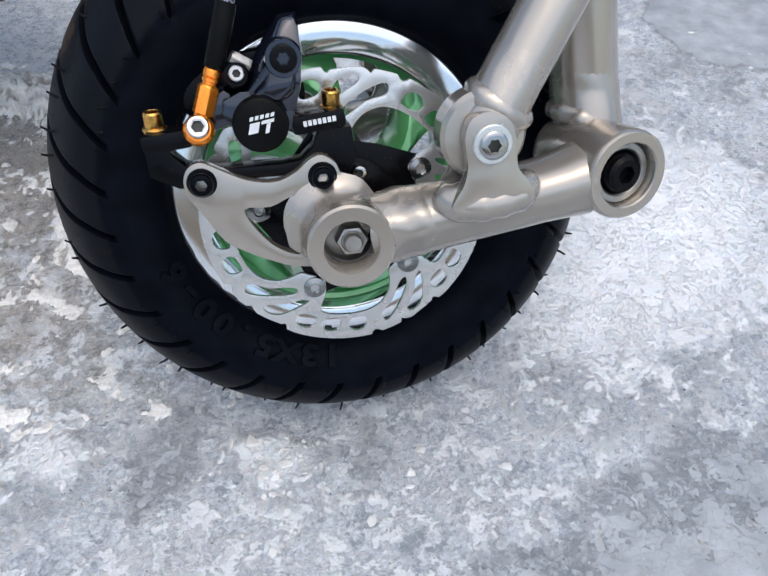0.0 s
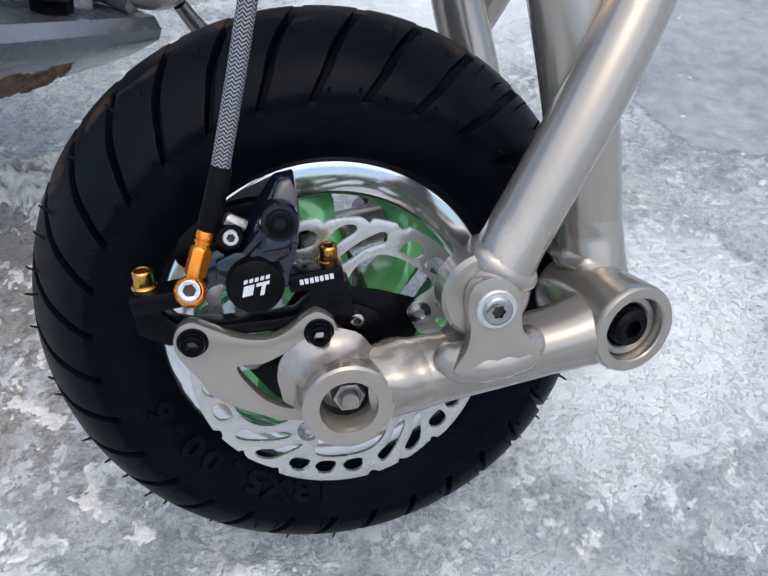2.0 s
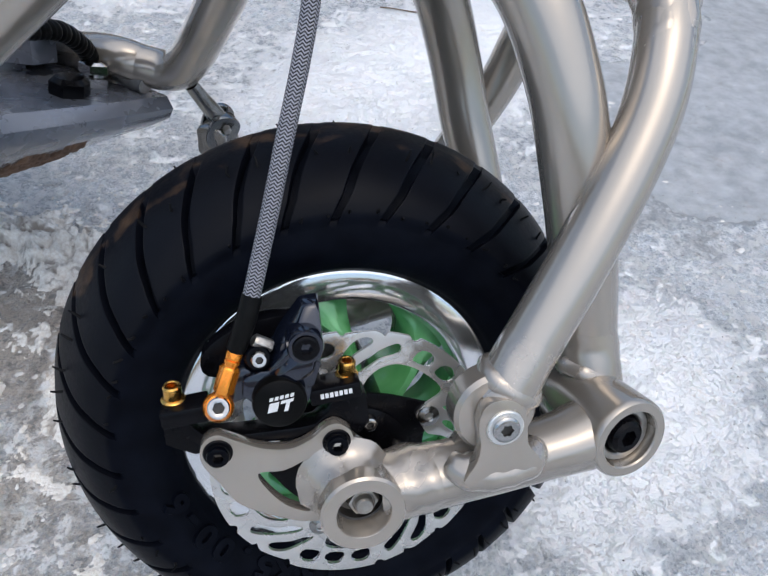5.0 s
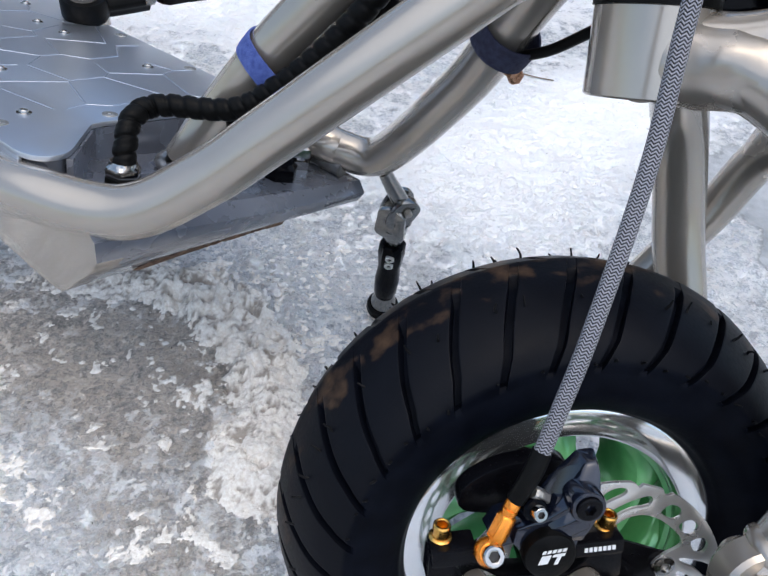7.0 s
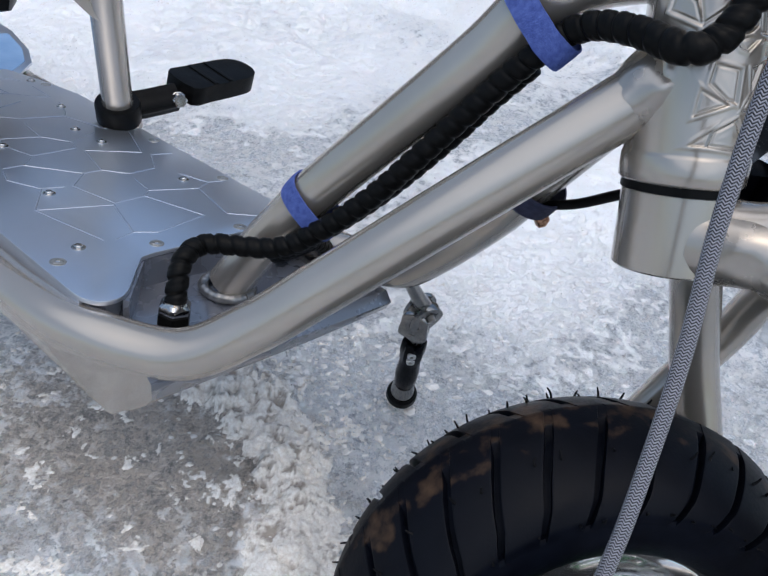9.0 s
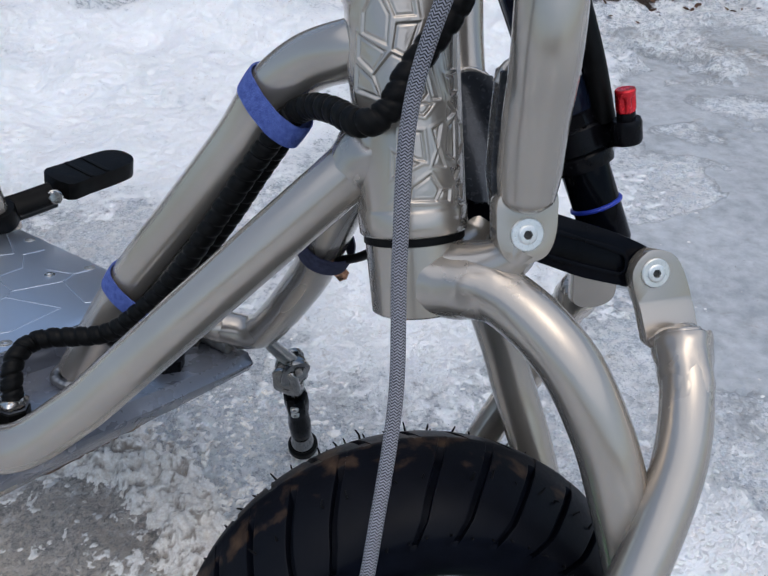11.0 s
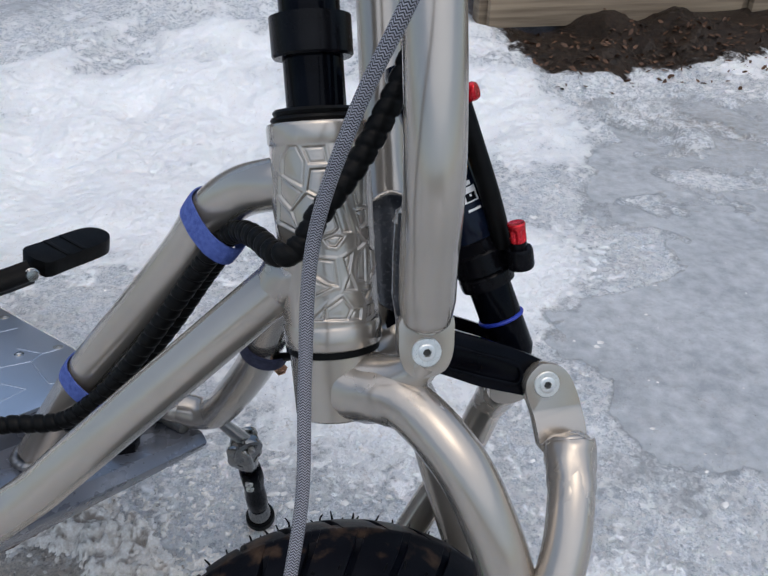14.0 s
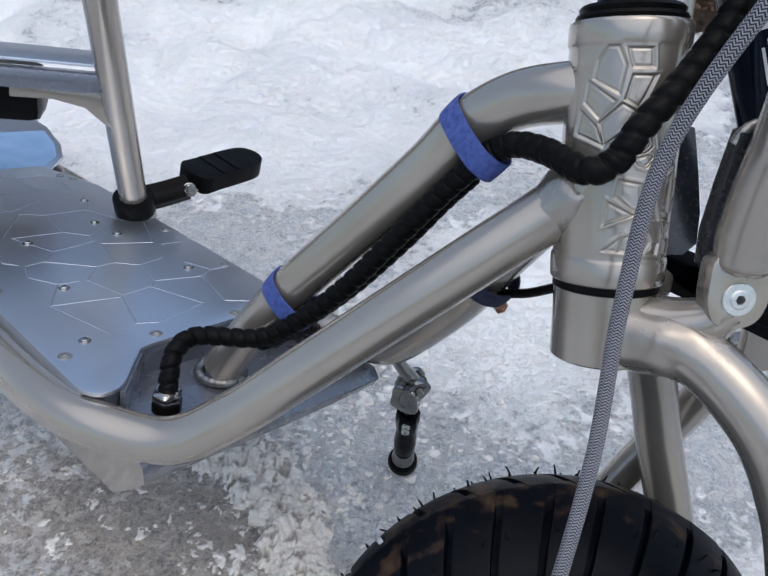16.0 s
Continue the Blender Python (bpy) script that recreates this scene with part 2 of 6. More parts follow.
    pale.outputs[0].default_value = (0.89, 0.885, 0.875, 1)
    crusted = n.new("ShaderNodeMath")
    crusted.operation = "MULTIPLY"
    l.new(crust, crusted.inputs[0])
    crusted.inputs[1].default_value = 0.7
    col = mix(crusted.outputs[0], col, pale.outputs[0])
    glass = ramp(add(fine, add(soft, noise_node(34, 6, 0.6, (6, 1, 0)), 0.7), 0.15), 0.72, 1.15, (0.31, 0.325, 0.34), (0.53, 0.545, 0.56))
    clear = ramp(add(chips, add(bare.outputs["Fac"], add(flake, add(fine, edge, 0.2), 0.6), 1.0), -0.10), 1.15, 1.35)
    col = mix(clear, col, glass)
    # brown water soaked into it
    damp = n.new("ShaderNodeMath")
    damp.operation = "MULTIPLY_ADD"
    l.new(flake, damp.inputs[0])
    damp.inputs[1].default_value = -1.7
    l.new(add(crust, add(edge, add(fine, add(chips, dirty, -0.14), 1.1), 0.9), -0.15), damp.inputs[2])
    stain = ramp(damp.outputs[0], 0.18, 0.78)
    tint = n.new("ShaderNodeMix")
    tint.data_type, tint.blend_type = "RGBA", "MULTIPLY"
    tint.inputs["Factor"].default_value = 1.0
    l.new(col, tint.inputs["A"])
    tint.inputs["B"].default_value = (0.72, 0.635, 0.55, 1)
    col = mix(stain, col, tint.outputs["Result"])
    earth = ramp(add(soil, noise_node(18, 8, 0.7, (1, 5, 0)), 0.8), 0.9, 1.05)
    col = mix(earth, col, ramp(noise_node(60, 8, 0.75), 0.35, 0.7, (0.008, 0.005, 0.003), (0.05, 0.030, 0.018)))
    specks = ramp(noise_node(300, 2, 0.5, (2, 8, 0)), 0.73, 0.76)
    dark = n.new("ShaderNodeRGB")
    dark.outputs[0].default_value = (0.14, 0.12, 0.10, 1)
    col = mix(specks, col, dark.outputs[0])
    l.new(col, b.inputs["Base Color"])
    l.new(mix(clear, ramp(mask, 0, 1, (0.42, 0.42, 0.42), (0.75, 0.75, 0.75)), ramp(edge, 0.3, 0.7, (0.30, 0.30, 0.30), (0.48, 0.48, 0.48))), b.inputs["Roughness"])
    b.inputs["Specular IOR Level"].default_value = 0.3
    b.inputs["Subsurface Weight"].default_value = 0.15
    b.inputs["Subsurface Radius"].default_value = (0.01, 0.013, 0.016)
    bp = n.new("ShaderNodeBump")
    bp.inputs["Strength"].default_value, bp.inputs["Distance"].default_value = 0.85, 0.005
    height = add(crust, add(chips, add(fine, add(flake, add(mask, edge, 0.7), 0.9), 0.45), 0.30), 0.45)
    flat = n.new("ShaderNodeMath")
    flat.operation = "MULTIPLY"
    l.new(height, flat.inputs[0])
    calm = n.new("ShaderNodeMath")
    calm.operation = "MULTIPLY"
    l.new(ramp(clear, 0, 1, (1, 1, 1), (0.10, 0.10, 0.10)), calm.inputs[0])
    l.new(ramp(snowy, 0.70, 1.0, (1, 1, 1), (0.40, 0.40, 0.40)), calm.inputs[1])
    l.new(calm.outputs[0], flat.inputs[1])
    l.new(flat.outputs[0], bp.inputs["Height"])
    l.new(bp.outputs[0], b.inputs["Normal"])
    return m


def crust_material():
    """Off-white frozen snow, greyer and browner in the pits between its clods."""
    m = material("frozen_crust", (0.79, 0.735, 0.665), (0.97, 0.945, 0.895), 330, (0.45, 0.7), 0.0, 1.0, 620)
    n, l = m.node_tree.nodes, m.node_tree.links
    b = n["Principled BSDF"]
    base = b.inputs["Base Color"].links[0].from_socket
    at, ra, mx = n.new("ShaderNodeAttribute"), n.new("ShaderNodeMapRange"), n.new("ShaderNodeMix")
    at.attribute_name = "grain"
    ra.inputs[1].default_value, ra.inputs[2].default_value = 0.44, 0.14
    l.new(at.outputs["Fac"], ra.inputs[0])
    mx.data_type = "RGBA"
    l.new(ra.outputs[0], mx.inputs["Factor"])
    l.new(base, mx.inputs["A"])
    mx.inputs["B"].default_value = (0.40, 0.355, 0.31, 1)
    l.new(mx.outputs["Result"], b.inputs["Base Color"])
    return m


RUBBER, BRAID, GROUND, CRUST = rubber_material(), braid_material(), ground_material(), crust_material()
OCHRE = material("ochre_render", (0.30, 0.20, 0.11), (0.40, 0.28, 0.16), 3, (0.8, 0.9), 0.0, 0.4, 40)
PLASTER = material("dark_render", (0.06, 0.047, 0.036), (0.10, 0.080, 0.064), 3, (0.8, 0.9), 0.0, 0.4, 40)
SPUR = material("rubber_hair", (0.004, 0.004, 0.005), (0.008, 0.008, 0.009), 200, (0.5, 0.6), spec=0.1)
CRUMB = material("ice_crumb", (0.62, 0.59, 0.55), (0.86, 0.84, 0.81), 60, (0.4, 0.7), 0.0, 0.4, 400)
LEAF = material("dead_leaf", (0.05, 0.022, 0.010), (0.13, 0.06, 0.028), 40, (0.6, 0.8))
TWIG = material("grey_twig", (0.14, 0.10, 0.07), (0.24, 0.18, 0.13), 200, (0.7, 0.9))
WOOD = material("weathered_plank", (0.16, 0.115, 0.075), (0.30, 0.23, 0.155), 9, (0.65, 0.85), 0.0, 0.6, 60, stretch=(0.25, 1, 6), random_tone=0.25)


# ---- building tools ----
def part(name, bm, mat, parent, label="", m=ONE, sharp=35, kind=""):
    """One mesh object out of a bmesh, under a thing or a part."""
    bm.transform(m)
    bmesh.ops.recalc_face_normals(bm, faces=bm.faces)
    me = bpy.data.meshes.new(name)
    bm.to_mesh(me)
    bm.free()
    me.materials.append(mat)
    me.shade_smooth()
    me.set_sharp_from_angle(angle=radians(sharp))
    ob = new(name, me)
    ob.parent = parent
    return tagged(ob, label, kind=kind)


def curve(points, per=8):
    """A smooth line through the points."""
    p = [Vector(q) for q in points]
    if len(p) == 2:
        return [p[0].lerp(p[1], i / per) for i in range(per + 1)]
    p = [2 * p[0] - p[1], *p, 2 * p[-1] - p[-2]]
    out = []
    for i in range(len(p) - 3):
        a, b, c, d = p[i:i + 4]
        for j in range(per):
            u = j / per
            out.append(0.5 * (2 * b + (c - a) * u + (2 * a - 5 * b + 4 * c - d) * u * u + (3 * b - a - 3 * c + d) * u ** 3))
    return out + [p[-2]]


def ring_path(line, up=Vector((0.13, 0.21, 0.97))):
    """Centre, two cross directions and length so far at each place of a line."""
    side = None
    length, rows = 0.0, []
    for i, c in enumerate(line):
        t = (line[min(i + 1, len(line) - 1)] - line[max(i - 1, 0)]).normalized()
        side = (up.cross(t) if side is None else side - t * side.dot(t)).normalized()
        length += (c - line[i - 1]).length if i else 0.0
        rows.append((c, side, t.cross(side), length))
    return rows


def tube(bm, points, r, seg=24, per=8, caps=True, swell=None, radii=None):
    """A round tube along a smooth line. swell(length, angle): factor on the radius; radii: one for each point."""
    line = curve(points, per)
    uv = bm.loops.layers.uv.verify()
    rings = []
    rows = ring_path(line)
    for i, (c, a, b, s) in enumerate(rows):
        rr = r
        if radii:
            k = min(i / per, len(radii) - 1.001)
            rr = radii[int(k)] * (1 - k % 1) + radii[int(k) + 1] * (k % 1)
        ring = []
        for j in range(seg):
            th = 2 * math.pi * j / seg
            q = rr * (swell(s, th) if swell else 1)
            ring.append(bm.verts.new(c + a * math.cos(th) * q + b * math.sin(th) * q))
        rings.append(ring)
    for i in range(len(rings) - 1):
        for j in range(seg):
            k = (j + 1) % seg
            f = bm.faces.new((rings[i][j], rings[i][k], rings[i + 1][k], rings[i + 1][j]))
            for lp, (u, v) in zip(f.loops, ((j, i), (j + 1, i), (j + 1, i + 1), (j, i + 1))):
                lp[uv].uv = (u / seg, rows[v][3])
    if caps:
        bm.faces.new(rings[0][::-1])
        bm.faces.new(rings[-1])
    return bm


def hexed(r):
    return lambda th: r / math.cos((th % (math.pi / 3)) - math.pi / 6)


def star(r):
    return lambda th: r * (1 + 0.14 * math.cos(6 * th))


def lathe(bm, profile, seg=32, m=ONE, closed=False):
    """Turned round z: rows of radius (a number or a function of the angle) and height. A zero radius closes the end."""
    rings = []
    for r, z in profile:
        if r == 0:
            rings.append([bm.verts.new(m @ Vector((0, 0, z)))])
        else:
            rings.append([bm.verts.new(m @ Vector(((q := r(th) if callable(r) else r) * math.cos(th), q * math.sin(th), z))) for th in (2 * math.pi * j / seg for j in range(seg))])
    if closed:
        rings.append(rings[0])
    for a, b in zip(rings, rings[1:]):
        for j in range(seg):
            k = (j + 1) % seg
            if len(a) == 1:
                bm.faces.new((a[0], b[k], b[j]))
            elif len(b) == 1:
                bm.faces.new((a[j], a[k], b[0]))
            else:
                bm.faces.new((a[j], a[k], b[k], b[j]))
    return bm


def aim(place, way):
    """The pose that stands z along a way at a place."""
    return Matrix.Translation(place) @ Vector(way).to_track_quat("Z", "Y").to_matrix().to_4x4()


OUT = (0, -1, 0)
SIDEWAYS = pose(0, 0, 0, 90)  # turns z into the wheel's outward axle


def round_line(points, per=6):
    """A closed smooth outline through points of a plane."""
    n = len(points)
    out = []
    for i in range(n):
        a, b, c, d = (Vector(points[(i + k) % n]) for k in (-1, 0, 1, 2))
        for j in range(per):
            u = j / per
            out.append(0.5 * (2 * b + (c - a) * u + (2 * a - 5 * b + 4 * c - d) * u * u + (3 * b - a - 3 * c + d) * u ** 3))
    return out


def circle(x, y, r, seg=24):
    return [Vector((x + r * math.cos(2 * math.pi * j / seg), y + r * math.sin(2 * math.pi * j / seg))) for j in range(seg)]


def plate(bm, outline, z0, z1, holes=(), edge=0.0, m=ONE):
    """A flat piece with holes between two heights, its rims rounded by edge."""
    own = bmesh.new()
    for loop in (outline, *holes):
        vs = [own.verts.new((p[0], p[1], z0)) for p in loop]
        for a, b in zip(vs, vs[1:] + vs[:1]):
            own.edges.new((a, b))
    bmesh.ops.triangle_fill(own, use_beauty=True, use_dissolve=False, edges=own.edges)
    got = bmesh.ops.extrude_face_region(own, geom=own.faces[:])
    bmesh.ops.translate(own, verts=[v for v in got["geom"] if isinstance(v, bmesh.types.BMVert)], vec=(0, 0, z1 - z0))
    bmesh.ops.recalc_face_normals(own, faces=own.faces)
    if edge:
        rims = [e for e in own.edges if len(e.link_faces) == 2 and e.calc_face_angle(0) > 1.2]
        bmesh.ops.bevel(own, geom=rims, offset=edge, segments=2, affect="EDGES", profile=0.6, clamp_overlap=True)
    own.transform(m)
    me = bpy.data.meshes.new("tmp")
    own.to_mesh(me)
    own.free()
    bm.from_mesh(me)
    bpy.data.meshes.remove(me)
    return bm


def block(bm, size, m=ONE, edge=0.0, seg=2):
    own = bmesh.new()
    bmesh.ops.create_cube(own, size=1.0)
    bmesh.ops.scale(own, vec=size, verts=own.verts)
    if edge:
        bmesh.ops.bevel(own, geom=own.edges[:], offset=edge, segments=seg, affect="EDGES", profile=0.6)
    own.transform(m)
    me = bpy.data.meshes.new("tmp")
    own.to_mesh(me)
    own.free()
    bm.from_mesh(me)
    bpy.data.meshes.remove(me)
    return bm


def weld_bead(bm, points, r, seg=8, step=0.0032):
    """A rippled bead of weld along a line."""
    return tube(bm, points, r, 12, 14, True, lambda s, th: 1 + 0.035 * math.sin(2 * math.pi * s / step) + 0.16 * noise.noise(Vector((s * 85, 0.6 * math.cos(th), 0.6 * math.sin(th)))))


def socket_screw(place, way, r, h, mat, parent, name="bolt", label="", kind=hexed, m=ONE, washer=0.0, washer_mat=None):
    """A round-headed screw with its key hole, and a washer below as a part of it."""
    bm = lathe(bmesh.new(), [(r * 0.98, -0.009), (r, 0), (r, h * 0.75), (r * 0.9, h * 0.95), (r * 0.8, h), (kind(r * 0.44), h), (kind(r * 0.42), h - 0.0085), (0, h - 0.0087)], 24, aim(place, way))
    ob = part(name, bm, mat, parent, label, m)
    # a dark disc in bright heads paints the shade of the key hole
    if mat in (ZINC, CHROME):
        part("socket_shade", lathe(bmesh.new(), [(r * 0.43, h - 0.0016), (0, h - 0.0018)], 12, aim(place, way)), RECESS_SHADE, ob, "dark disc that paints the shade in the key hole", m)
    if washer:
        bm = lathe(bmesh.new(), [(r * 0.7, -0.0005), (washer, -0.0005), (washer, 0.0006), (washer * 0.94, 0.0011), (r * 0.7, 0.0011)], 28, aim(place, way))
        part("washer", bm, washer_mat or mat, ob, "", m)
    return ob


def voronoi(sites, box):
    """Cells of a plane: for each site the polygon nearest to it, cut to the box."""
    x0, y0, x1, y1 = box
    cells = []
    for i, s in enumerate(sites):
        poly = [Vector(p) for p in ((x0, y0), (x1, y0), (x1, y1), (x0, y1))]
        for j, o in enumerate(sites):
            if i == j:
                continue
            mid, way = (s + o) / 2, o - s
            out = []
            for a, b in zip(poly, poly[1:] + poly[:1]):
                da, db = (a - mid).dot(way), (b - mid).dot(way)
                if da <= 0:
                    out.append(a)
                if da * db < 0:
                    out.append(a.lerp(b, da / (da - db)))
            poly = out
            if len(poly) < 3:
                break
        cells.append(poly)
    return cells


def inset(poly, d):
    """A convex polygon drawn in by d, or None if nothing is left."""
    if len(poly) < 3:
        return None
    clean = [p for i, p in enumerate(poly) if (p - poly[i - 1]).length > 1e-4]
    if len(clean) < 3:
        return None
    area = sum(a.cross(b) for a, b in zip(clean, clean[1:] + clean[:1]))
    if area < 0:
        clean = clean[::-1]
    out = clean[:]
    for a, b in zip(clean, clean[1:] + clean[:1]):
        t = (b - a).normalized()
        nrm = Vector((-t.y, t.x))
        base = a + nrm * d
        cut = []
        for p, q in zip(out, out[1:] + out[:1]):
            dp, dq = (p - base).dot(nrm), (q - base).dot(nrm)
            if dp >= 0:
                cut.append(p)
            if dp * dq < 0:
                cut.append(p.lerp(q, dp / (dp - dq)))
        out = cut
        if len(out) < 3:
            return None
    return [p for i, p in enumerate(out) if (p - out[i - 1]).length > 2e-4]


# ---- ground ----
def near_spot(x, y, cx, cy, r):
    return math.exp(-((x - cx) ** 2 + (y - cy) ** 2) / (r * r))


def clamp(v, a=0.0, b=1.0):
    return max(a, min(b, v))


def step(a, b, v):
    u = clamp((v - a) / (b - a))
    return u * u * (3 - 2 * u)


SNOW_SPOTS = ((-0.20, 0.15, 0.04, 0.5), (0.12, 0.62, 0.24, 0.55), (0.36, 0.76, 0.18, 0.4), (0.50, 0.92, 0.16, 0.45),
              (0.29, 0.01, 0.10, 0.42), (0.39, 0.10, 0.11, 0.42), (0.19, -0.05, 0.08, 0.35), (-0.20, -0.08, 0.04, 0.4), (-0.075, -0.105, 0.022, 0.55), (-0.045, -0.115, 0.025, 0.5), (0.50, 0.36, 0.05, 0.35), (0.24, 0.12, 0.14, 0.22))
BARE_SPOTS = ((-0.03, 0.40, 0.09, 0.24), (0.03, 0.29, 0.10, 0.22), (-0.125, -0.085, 0.045, 0.46), (0.0, -0.125, 0.05, 0.42), (-0.14, -0.12, 0.03, 0.3), (-0.11, 0.33, 0.07, 0.12), (0.44, 0.27, 0.07, 0.15), (-0.40, 1.02, 0.16, 0.2), (0.62, 0.20, 0.12, 0.2), (0.50, 0.33, 0.11, 0.34), (0.36, 0.34, 0.07, 0.22))
DIRT_SPOTS = ((-0.24, 0.31, 0.07, 0.40), (-0.19, 0.20, 0.07, 0.40), (-0.30, 0.20, 0.12, 0.35), (-0.24, 0.05, 0.09, 0.25), (-0.42, 0.30, 0.10, 0.60), (-0.34, 0.265, 0.065, 0.55), (-0.30, 0.23, 0.05, 0.35), (-0.25, 0.25, 0.035, 0.42), (-0.21, 0.22, 0.03, 0.2), (-0.29, 0.15, 0.08, 0.22), (-0.21, 0.03, 0.08, 0.32), (-0.15, -0.03, 0.05, 0.22), (-0.60, 0.25, 0.15, 0.5), (1.3, 1.5, 0.3, 0.3), (0.34, 0.13, 0.02, 0.2))


def cover(x, y):
    """How much snow, brown slush, bare soil and clear ice lie at a place."""
    low = noise.fractal(Vector((x * 3.1, y * 3.1, 0.3)), 1.0, 2.0, 4)
    soft = noise.fractal(Vector((x * 1.1 + 5, y * 1.1, 1.3)), 1.0, 2.0, 3)
    rough = noise.fractal(Vector((x * 6 + 2, y * 6, 2.3)), 0.9, 2.0, 4)
    snow = 0.36 + 0.16 * low + sum(k * near_spot(x, y, cx, cy, r) for cx, cy, r, k in SNOW_SPOTS)
    snow += 0.5 * step(0.85, 1.3, y + 0.4 * soft) * (1 - step(0.8, 1.1, x)) + 0.2 * step(-0.5, -0.9, x)
    shore = float(np.interp(y, (0.30, 0.40, 0.55, 0.64, 0.72, 0.79, 0.88, 1.05, 1.29, 1.5, 2.0, 2.6), (0.56, 0.47, 0.46, 0.49, 0.55, 0.74, 0.75, 0.68, 0.77, 0.93, 1.02, 1.10)))
    bare = 0.85 * step(-0.05, 0.07, x - shore + 0.13 * rough) + sum(k * near_spot(x, y, cx, cy, r) for cx, cy, r, k in BARE_SPOTS)
    bare += 0.62 * step(-0.01, 0.05, -0.109 + (x - 0.31) * 0.265 - y + 0.05 * rough) * near_spot(x, y, 0.35, -0.22, 0.55)
    bare -= 0.9 * max(0.0, rough + 0.12) * step(0.7, 1.1, y) + 0.5 * step(1.5, 2.0, y)
    away = step(1.3, 2.6, math.hypot(x - 0.3, y - 0.5))
    bare = bare * (1 - away) + away * (0.30 + 0.9 * soft)
    snow = snow * (1 - away) + away * (0.55 + 0.7 * low)
    dirt = 0.06 * low + sum(k * near_spot(x, y, cx, cy, r) for cx, cy, r, k in DIRT_SPOTS)
    soil = step(1.88, 2.12, y + 0.25 * soft - 0.12 * (x - 1.0)) * step(0.85, 1.15, x + 0.2 * soft) - 0.5
    return clamp(snow), clamp(dirt), clamp(soil, -0.5, 0.6) + 0.4, clamp(bare)


def ground_height(x, y):
    p = Vector((x, y, 0))
    snow, _, _, bare = cover(x, y)
    calm = 1 - 0.85 * step(0.25, 0.5, bare)
    h = 0.004 * noise.fractal(p * 4, 1.0, 2.0, 3) + calm * (0.0008 + 0.0032 * snow) * noise.fractal(p * 34, 0.8, 2.1, 4) + 0.005 * step(0.5, 0.8, snow) * calm
    if not (-1.05 < x < 1.75 and -0.35 < y < 2.45):
        h = 0.006 * noise.fractal(p * 0.8, 1.0, 2.0, 3)
    lump = max(near_spot(x, y, -0.24, 0.32, 0.075), near_spot(x, y, -0.19, 0.25, 0.06), 0.5 * near_spot(x, y, -0.06, -0.11, 0.035))
    h += lump * (0.009 + 0.026 * max(-0.2, noise.fractal(p * 26 + Vector((2, 7, 1)), 0.8, 2.0, 5)))
    h += 0.055 * calm * step(0.85, 1.6, y) * noise.fractal(p * 3.6 + Vector((3, 3, 3)), 1.0, 2.0, 5) - 0.03 * near_spot(x, y, -0.30, 1.47, 0.06)
    h += 0.16 * step(1.5, 3.2, y) * (1 - step(0.6, 1.4, x)) + 0.10 * step(2.0, 2.6, y) * step(1.0, 1.5, x)
    if x * x + y * y < 0.36:
        fade = near_spot(x, y, 0, -0.04, 0.10)
        h = h * (1 - fade) - 0.004 * fade
    return h


def spaced(lo, hi, fine, far):
    """Even steps between lo and hi, then ever wider ones out to far."""
    mid = [lo + i * fine for i in range(int((hi - lo) / fine) + 1)]
    out, gap, a, b = mid, fine, mid[0], mid[-1]
    while b < far:
        gap *= 1.22
        a, b = a - gap, b + gap
        out = [a, *out, b]
    return out


def build_ground():
    xs, ys = spaced(-1.05, 1.75, 0.0078, 80), spaced(-0.35, 2.45, 0.0078, 80)
    verts, cols, bare = [], [], []
    for y in ys:
        for x in xs:
            verts.append((x, y, ground_height(x, y) if abs(x) < 12 and abs(y) < 12 else 0.0))
            c = cover(x, y)
            cols.append((*c[:3], 1.0))
            bare.append(c[3])
    w = len(xs)
    faces = [(j * w + i, j * w + i + 1, (j + 1) * w + i + 1, (j + 1) * w + i) for j in range(len(ys) - 1) for i in range(w - 1)]
    me = bpy.data.meshes.new("ground")
    me.from_pydata(verts, [], faces)
    me.color_attributes.new("cover", "FLOAT_COLOR", "POINT").data.foreach_set("color", np.array(cols, dtype=np.float32).ravel())
    me.attributes.new("bare_ice", "FLOAT", "POINT").data.foreach_set("value", np.array(bare, dtype=np.float32))
    me.materials.append(GROUND)
    me.shade_smooth()
    tagged(new("ground", me), "trodden snow and grey ice with patches of brown slush", "ground", kind="structure")


build_ground()
# added out of view, so that paint and metal reflect a dark horizon
bm = block(bmesh.new(), (34, 0.3, 4.6), pose(0, 14.0, 2.2))
tagged(part("unseen_wall_north", bm, PLASTER, None), "unseen plain dark brown wall added for dark reflections", "wall", kind="structure")
# unseen wall behind the camera, added to give warm reflections
bm = block(bmesh.new(), (20, 0.3, 2.4), pose(-4, -18.0, 1.1))
tagged(part("unseen_wall_south", bm, OCHRE, None), "unseen plain ochre wall added for warm reflections", "wall", kind="structure")


RIDGE_LINE = [Vector(p) for p in ((-0.40, 0.395), (-0.34, 0.370), (-0.27, 0.345), (-0.215, 0.300), (-0.185, 0.240), (-0.170, 0.170), (-0.185, 0.110))]


def off_ridge(x, y):
    """How far a place lies from the line of the pushed-up snow."""
    p, best = Vector((x, y)), 9.0
    for a, b in zip(RIDGE_LINE, RIDGE_LINE[1:]):
        e = b - a
        best = min(best, (p - a - e * clamp((p - a).dot(e) / e.length_squared)).length)
    return best


